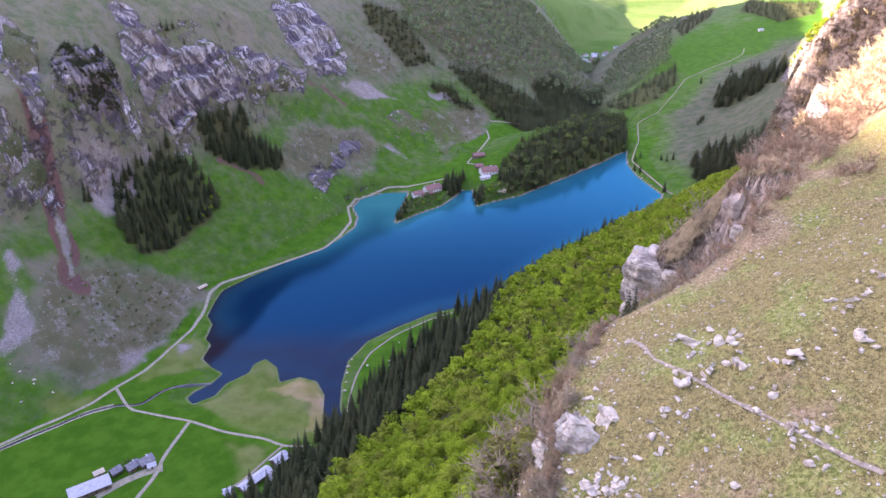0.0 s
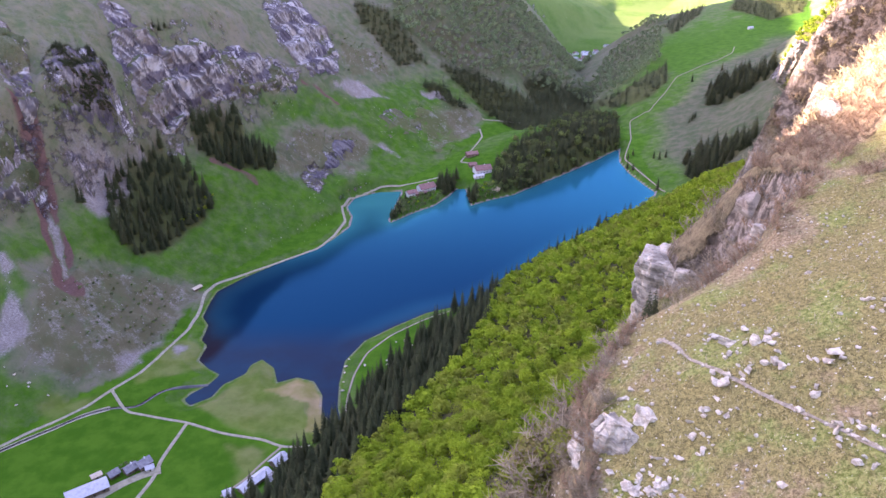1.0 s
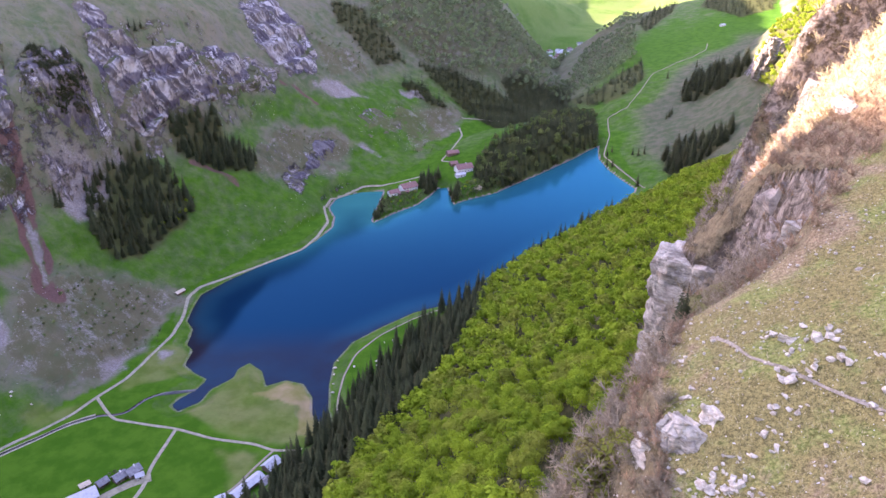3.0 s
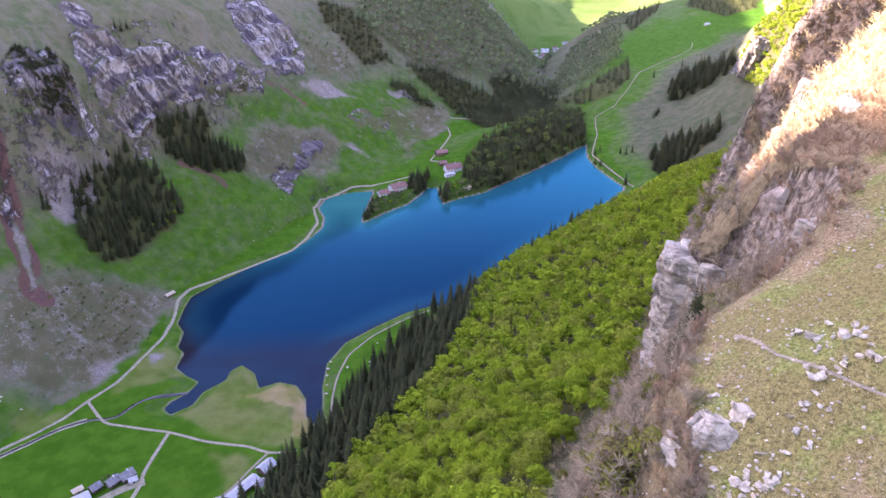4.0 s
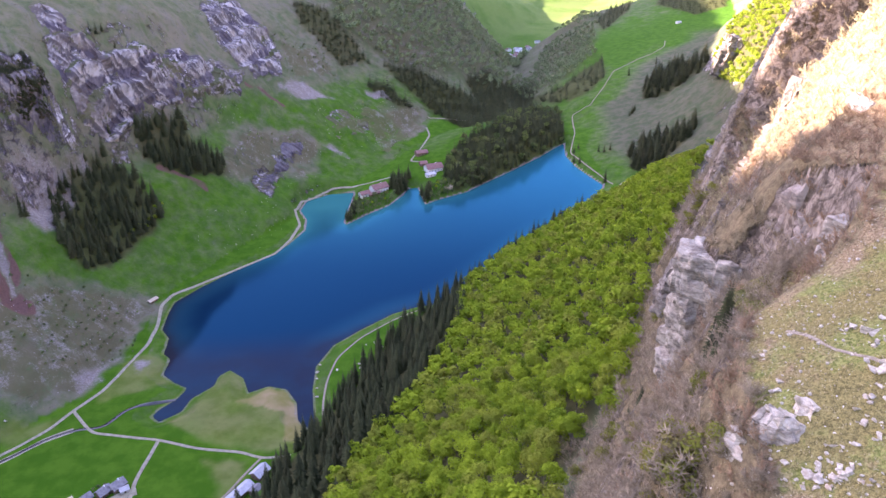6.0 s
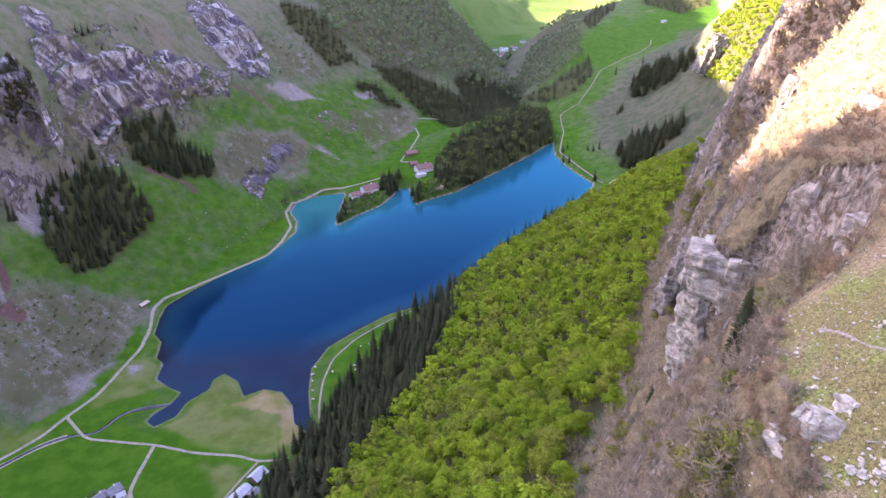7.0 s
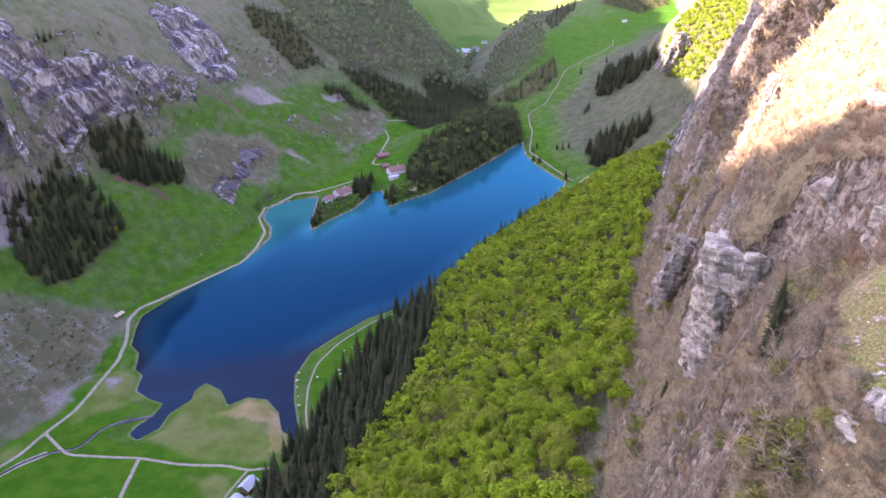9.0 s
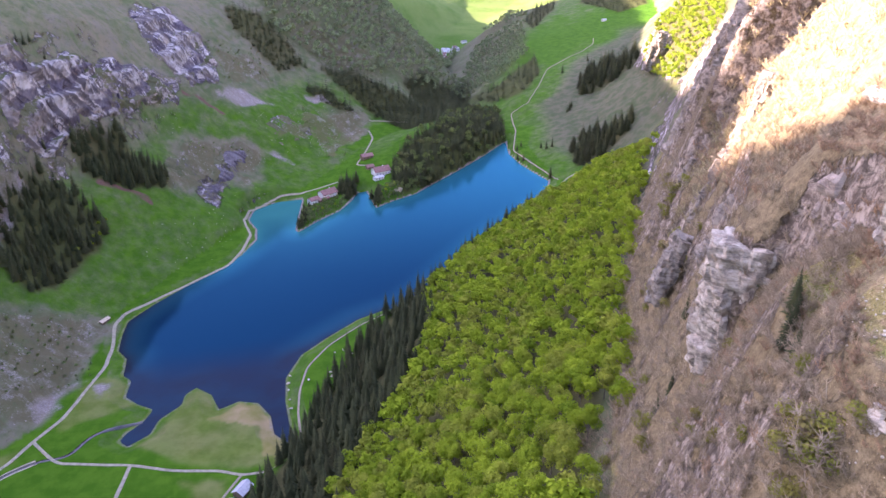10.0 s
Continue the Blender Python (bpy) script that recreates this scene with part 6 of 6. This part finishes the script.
for _x, _y in _band_spots[:110]:
    put_shrub(_rng.choice(RED_SHRUBS), _x, _y, _rng.uniform(0.7, 1.3), "leafless reddish-brown shrub along the edge of the bluff", "shrubs of the edge")
for _k in range(70):
    _y = _rng.uniform(51, 79)
    _x = float(np.interp(_y, [50, 58, 66, 75, 87], [9.6, 11.4, 14.2, 20, 32])) + _rng.uniform(-2.2, 1.0)
    _grey = _rng.random() < 0.4
    put_shrub(_rng.choice(GREY_SHRUBS if _grey else RED_SHRUBS), _x, _y, _rng.uniform(0.45, 0.9), "leafless grey-brown shrub on the rim of the bluff" if _grey else "leafless reddish shrub on the rim of the bluff", "shrubs of the rim")
for _k in range(26):
    _s, _w = _rng.uniform(-7.5, 8), _rng.uniform(-3.5, 3.5)
    _ob = tagged(new("shrub", _rng.choice(RED_SHRUBS)), "low reddish-brown shrub growing on top of the rock tower", "shrub", "shrubs of the tower")
    _ob.matrix_basis = Matrix.Translation((49.9 + 0.784 * _s + 0.62 * _w, 131.7 - 0.62 * _s + 0.784 * _w, 234.2 - 0.08 * abs(_s))) @ Matrix.Rotation(_rng.uniform(0, 6.28), 4, "Z") @ Matrix.Diagonal((0.8, 0.8, 0.6, 1))
wood("gully_brush", _gully_spots[190:], SHRUB_SHAPES, TWIG, _rng, 0.7, 1.3, "dense leafless grey-brown brush on the steep slope", "brush")
wood("edge_brush", _band_spots[110:], LOW_SHAPES, TWIG_RED, _rng, 0.7, 1.4, "leafless reddish-brown brush along the edge", "brush")
_steep_at = lambda x, y: (surface(x + 1.5, y) - surface(x - 1.5, y)) / 3
wood("lower_wall_brush", scatter(_rng, lambda x, y: (x > _ex(y)) & (_steep_at(x, y) > 0.75) & (surface(x, y) < 246) & (cover(GULLY_SLOPE, x, y, 2) < 0.5) & (fbm(x, y, 18, 3, 111) > -0.3), (-30, 240, 40, 410), 2.1, 34000), SPARSE_SHAPES, TWIG, _rng, 0.7, 1.5, "leafless grey brush on the lower wall", "brush")
wood("sunny_brush", scatter(_rng, _in(SUNNY_SLOPE), (90, 240, 160, 340), 3.8, 5000), SPARSE_SHAPES, STRAW, _rng, 1.0, 2.2, "pale leafless brush on the sunlit upper slope", "brush")
wood("upper_wall_brush", scatter(_rng, _in(UPPER_WALL), (58, 172, 118, 302), 2.6, 5000), SPARSE_SHAPES, TWIG_RED, _rng, 0.8, 1.6, "leafless reddish-brown brush on the upper wall", "brush")
for _x, _y, _s in ((10, 68, 0.7), (13, 72, 0.9), (18, 78, 0.8), (24, 90, 0.9), (38, 108, 0.7), (60, 128, 0.8), (62, 133, 0.9), (57, 126, 0.6), (80, 138, 0.9), (92, 146, 1.0), (74, 160, 0.9), (30, 112, 0.8)):
    put_shrub(_rng.choice(BARE_TREES), _x, _y, _s, "small bare pale-barked tree leaning from the slope", "bare trees", "bare_tree")

wood("foot_brush", scatter(_rng, lambda x, y: (np.abs(x - _ex(y)) < 5 + 14 * fbm(x, y, 30, 3, 181)) & (fbm(x, y, 16, 2, 183) > -0.15), (-30, 240, 60, 420), 3.4, 9000), TREE_SHAPES, TWIG, _rng, 0.5, 1.15, "leafless grey-brown trees along the foot of the wall", "brush")

BUD_CROWNS = []
for _k in range(3):
    _lobes = [(_rng.uniform(-0.9, 0.9), _rng.uniform(-0.9, 0.9), _rng.uniform(0.6, 1.9), _rng.uniform(0.5, 0.9)) for _ in range(6)]
    _c, _t = leaf_arrays(_rng, _lobes, 520, 0.22)
    BUD_CROWNS.append(big_mesh("budding_crown", _c, [_t], BUDDING))
_foot = [(float(_ex(_y)) + _rng.uniform(-2, 9), float(_y), _rng.uniform(1.2, 2.2)) for _y in np.linspace(96, 400, 30)]
for _x, _y, _s in _foot + [(9.7, 69.2, 1.9), (7.9, 63.8, 2.0), (6.5, 66, 1.8), (128, 293, 2.6), (128, 285, 2.4), (123, 294, 2.3), (93, 246, 2.4), (90, 221, 2.2), (44, 134, 1.3), (27, 118, 1.6), (27, 130, 1.8), (22, 105, 1.2), (16, 92, 1.1), (36, 150, 1.6), (48, 168, 1.7), (12, 80, 1.2), (7, 61, 2.1), (8.5, 64, 1.9), (4.5, 63, 1.8), (10, 59.5, 1.3), (15, 75, 1.3), (19, 80, 1.2), (40, 123, 1.1), (33, 120, 1.0), (62, 205, 1.8), (70, 214, 1.7), (84, 232, 1.8), (58, 160, 1.5), (66, 172, 1.6), (98, 250, 2.0),
        (120, 285, 2.2), (112, 272, 1.9), (128, 300, 2.4), (20, 104, 1.0), (28, 132, 1.2), (50, 176, 1.5), (76, 205, 1.9), (90, 228, 2.0), (96, 222, 1.6), (104, 252, 2.2), (82, 192, 1.5), (72, 180, 1.4), (112, 262, 2.4), (124, 290, 2.2), (138, 318, 2.6), (150, 340, 2.6)]:
    _ob = tagged(new("budding_shrub"), "yellow-green shrub coming into leaf on the slope", "shrub", "budding shrubs")
    part("crown", _rng.choice(BUD_CROWNS), _ob)
    part("bare_stem", _rng.choice(GREY_SHRUBS), _ob)
    _ob.matrix_basis = Matrix.Translation((_x, _y, one_height(_x, _y))) @ Matrix.Rotation(_rng.uniform(0, 6.28), 4, "Z") @ Matrix.Scale(_s, 4)
for _x, _y, _s in ((28.5, 94.4, 0.42), (30, 96, 0.34), (24.6, 90.3, 0.42), (22.3, 85, 0.36), (27, 92, 0.34), (63, 174, 0.4), (61, 171, 0.34), (38, 139, 0.36), (36, 141, 0.42), (46, 125, 0.15)):
    plant("spruce_tree", SPRUCE_CROWNS, SPRUCE_TRUNKS, _x, _y, _s, _s * 1.25, _rng, "young dark spruce growing on the cliff ledge", "spruces of the cliff")

# ---- buildings ----
def box_mesh(name, x0, x1, y0, y1, z0, z1, material, bevel=0.04):
    bm = bmesh.new()
    bmesh.ops.create_cube(bm, size=1.0)
    for v in bm.verts:
        v.co = Vector(((v.co.x + 0.5) * (x1 - x0) + x0, (v.co.y + 0.5) * (y1 - y0) + y0, (v.co.z + 0.5) * (z1 - z0) + z0))
    bmesh.ops.bevel(bm, geom=bm.edges[:], offset=bevel, segments=1, affect="EDGES", clamp_overlap=True)
    return from_bm(name, bm, material)


def house(kind, x, y, turn, length, width, eaves, rise, wall, roof, label, group, windows=3, chimney=False, category="house", overhang=0.7, storeys=1):
    """Gabled house: walls with gables, two roof slabs with overhang, windows and a door on the long sides."""
    h, l, w, t = eaves, length / 2, width / 2, 0.28
    top = tagged(new(kind), label, category, group)
    co = [(-l, -w, -1), (l, -w, -1), (l, w, -1), (-l, w, -1), (-l, -w, h), (l, -w, h), (l, w, h), (-l, w, h), (-l, 0, h + rise), (l, 0, h + rise)]
    faces = [(0, 1, 5, 4), (2, 3, 7, 6), (1, 2, 6, 9, 5), (3, 0, 4, 8, 7), (4, 5, 9, 8), (6, 7, 8, 9), (3, 2, 1, 0)]
    part("wall", mesh_from("wall", co, faces, wall), top)
    slope = rise / w
    for s in (1, -1):
        o, e = overhang, l + overhang
        yo, zo = s * (w + o), h - slope * o
        a = [(-e, yo, zo + 0.05), (e, yo, zo + 0.05), (e, 0, h + rise + 0.05), (-e, 0, h + rise + 0.05)]
        co = a + [(p[0], p[1], p[2] + t) for p in a]
        faces = [(0, 1, 2, 3), (7, 6, 5, 4), (0, 4, 5, 1), (1, 5, 6, 2), (2, 6, 7, 3), (3, 7, 4, 0)]
        if s < 0:
            faces = [f[::-1] for f in faces]
        part("roof_slope", mesh_from("roof_slope", co, faces, roof), top)
    for s in (1, -1):
        for k in range(windows):
            for floor in range(storeys):
                px = -l + length * (k + 0.5) / windows
                z = 1.1 + floor * 2.6
                if k == windows // 2 and floor == 0 and s < 0:
                    part("door", box_mesh("door", px - 0.5, px + 0.5, s * w - 0.06, s * w + 0.06, 0.0, 2.05, DOOR_WOOD, 0.02), top)
                elif z + 1.0 < h:
                    part("window", box_mesh("window", px - 0.5, px + 0.5, s * w - 0.06, s * w + 0.06, z, z + 1.0, PANE, 0.02), top)
    if chimney:
        part("chimney", box_mesh("chimney", l * 0.3 - 0.4, l * 0.3 + 0.4, -0.4, 0.4, h + rise * 0.6, h + rise + 1.1, WALL_WHITE), top)
    top.matrix_basis = Matrix.Translation((x, y, one_height(x, y) + 0.1)) @ Matrix.Rotation(turn, 4, "Z")
    return top


_yard = "huts of the alp farm"
house("barn", -200.5, 303.5, 0.62, 21, 9, 3.4, 2.0, WALL_WOOD, ROOF_PALE, "long timber barn with a pale metal roof", _yard, 4, category="barn")
house("hut", -192, 318, 0.9, 5.5, 4.6, 2.4, 1.8, WALL_WOOD, ROOF_GREY, "small timber hut with a grey shingle roof", _yard, 2)
house("hut", -183.4, 321.5, 0.9, 7, 5.4, 2.8, 2.0, WALL_WOOD, ROOF_GREY, "weathered timber hut with a grey shingle roof", _yard, 2, True)
house("hut", -177, 325.5, 0.9, 7.5, 5.8, 3.0, 2.2, WALL_WOOD, ROOF_GREY, "larger timber hut with a grey shingle roof", _yard, 2, True)
house("shed", -172.5, 322.5, 0.5, 4, 3.2, 2.2, 1.0, WALL_WHITE, ROOF_PALE, "low white shed beside the yard", _yard, 1, category="shed")
house("shed", -201.5, 317, 0.7, 5, 3, 1.6, 0.7, PALE_WOOD, PALE_WOOD, "low pale timber shed beside the farmyard", _yard, 1, category="shed")
for _x, _y, _s in ((-190, 324.5, 0.3), (-187.5, 326, 0.34), (-184.5, 327.5, 0.3), (-191.5, 322.5, 0.24)):
    plant("yard_bush", BUSH_CROWNS, BEECH_TRUNKS, _x, _y, _s * 0.85, _s, _rng, "grey-green bush behind the alpine huts", "bushes of the farm")
_edge_farm = "barns at the wood's edge"
house("barn", -97.5, 327, 0.95, 9, 7, 3.2, 2.2, WALL_WOOD, ROOF_PALE, "timber barn with a pale metal roof", _edge_farm, 2, category="barn")
house("barn", -108.5, 311, 0.93, 20, 5.6, 2.8, 1.3, WALL_WOOD, ROOF_PALE, "long narrow barn with a pale metal roof", _edge_farm, 5, category="barn")
house("shed", -98.5, 313, 0.93, 6, 4, 2.3, 1.2, WALL_WOOD, ROOF_GREY, "small dark timber shed beside the barn", _edge_farm, 1, category="shed")
house("shed", -121.5, 302, 0.5, 4.5, 4.0, 2.0, 0.9, WALL_WHITE, ROOF_PALE, "small pale shed on the meadow", _edge_farm, 1, category="shed")
_inns = "inns by the lake"
house("inn", -13, 783, 0.55, 19, 12, 5.2, 3.8, WALL_WHITE, ROOF_RED, "white lakeside inn with a brown-red tiled roof", _inns, 5, True, "inn", 1.0, 2)
house("annex", -30, 769, 0.55, 12, 8, 4.0, 2.6, WALL_WHITE, ROOF_RED, "low white annex with a brown-red roof by the water", _inns, 3, False, "house")
house("terrace_roof", -19, 771, 0.55, 14, 5, 2.6, 0.8, WALL_WOOD, ROOF_RED, "low roofed terrace beside the lakeside inn", _inns, 3, False, "terrace")
house("inn", 56, 828, 0.35, 20, 13, 4.8, 4.2, WALL_WHITE, ROOF_RED, "large inn with a brown-red tiled roof above the lake", _inns, 5, True, "inn", 1.0, 2)
house("annex", 51, 813, 0.35, 12, 6, 3.2, 1.2, WALL_WHITE, ROOF_PALE, "white terrace building in front of the inn", _inns, 3)
house("hut", 45, 848, 0.3, 9, 7, 3.0, 2.2, WALL_WOOD, ROOF_RED, "brown timber hut behind the inn", _inns, 2)
house("barn", 46, 884, 0.3, 15, 9, 3.6, 2.6, WALL_WOOD, ROOF_RED, "brown timber barn below the road", _inns, 3, category="barn")
house("boathouse", 69, 779, 0.7, 8, 5.5, 2.6, 1.8, PALE_WOOD, PALE_WOOD, "pale new timber boathouse on the shore", _inns, 2)
# stands for a flat pile of timber; the hut form is made up
house("hut", -212, 546, 1.0, 8, 3.4, 1.6, 0.8, WALL_WOOD, PALE_WOOD, "pale timber pile by the shore road, shaped as a low hut", "", 2)
house("hut", 645, 1484, 0.2, 10, 6, 2.6, 2.0, WALL_WHITE, ROOF_PALE, "far alpine hut on the green alp", "", 2)
_rng = random.Random(47)
for _k in range(34):
    _f = _k / 33
    _x, _y = 440 + 190 * _f + _rng.uniform(-45, 45), 2330 + 230 * _f + _rng.uniform(-110, 110)
    house("village_house", _x, _y, _rng.uniform(0, 3.1), _rng.uniform(12, 22), _rng.uniform(10, 13), 6, 4, WALL_WHITE, _rng.choice((ROOF_RED, ROOF_GREY, ROOF_PALE)), "far village house with white walls in the valley", "houses of the village", 2, storeys=2)
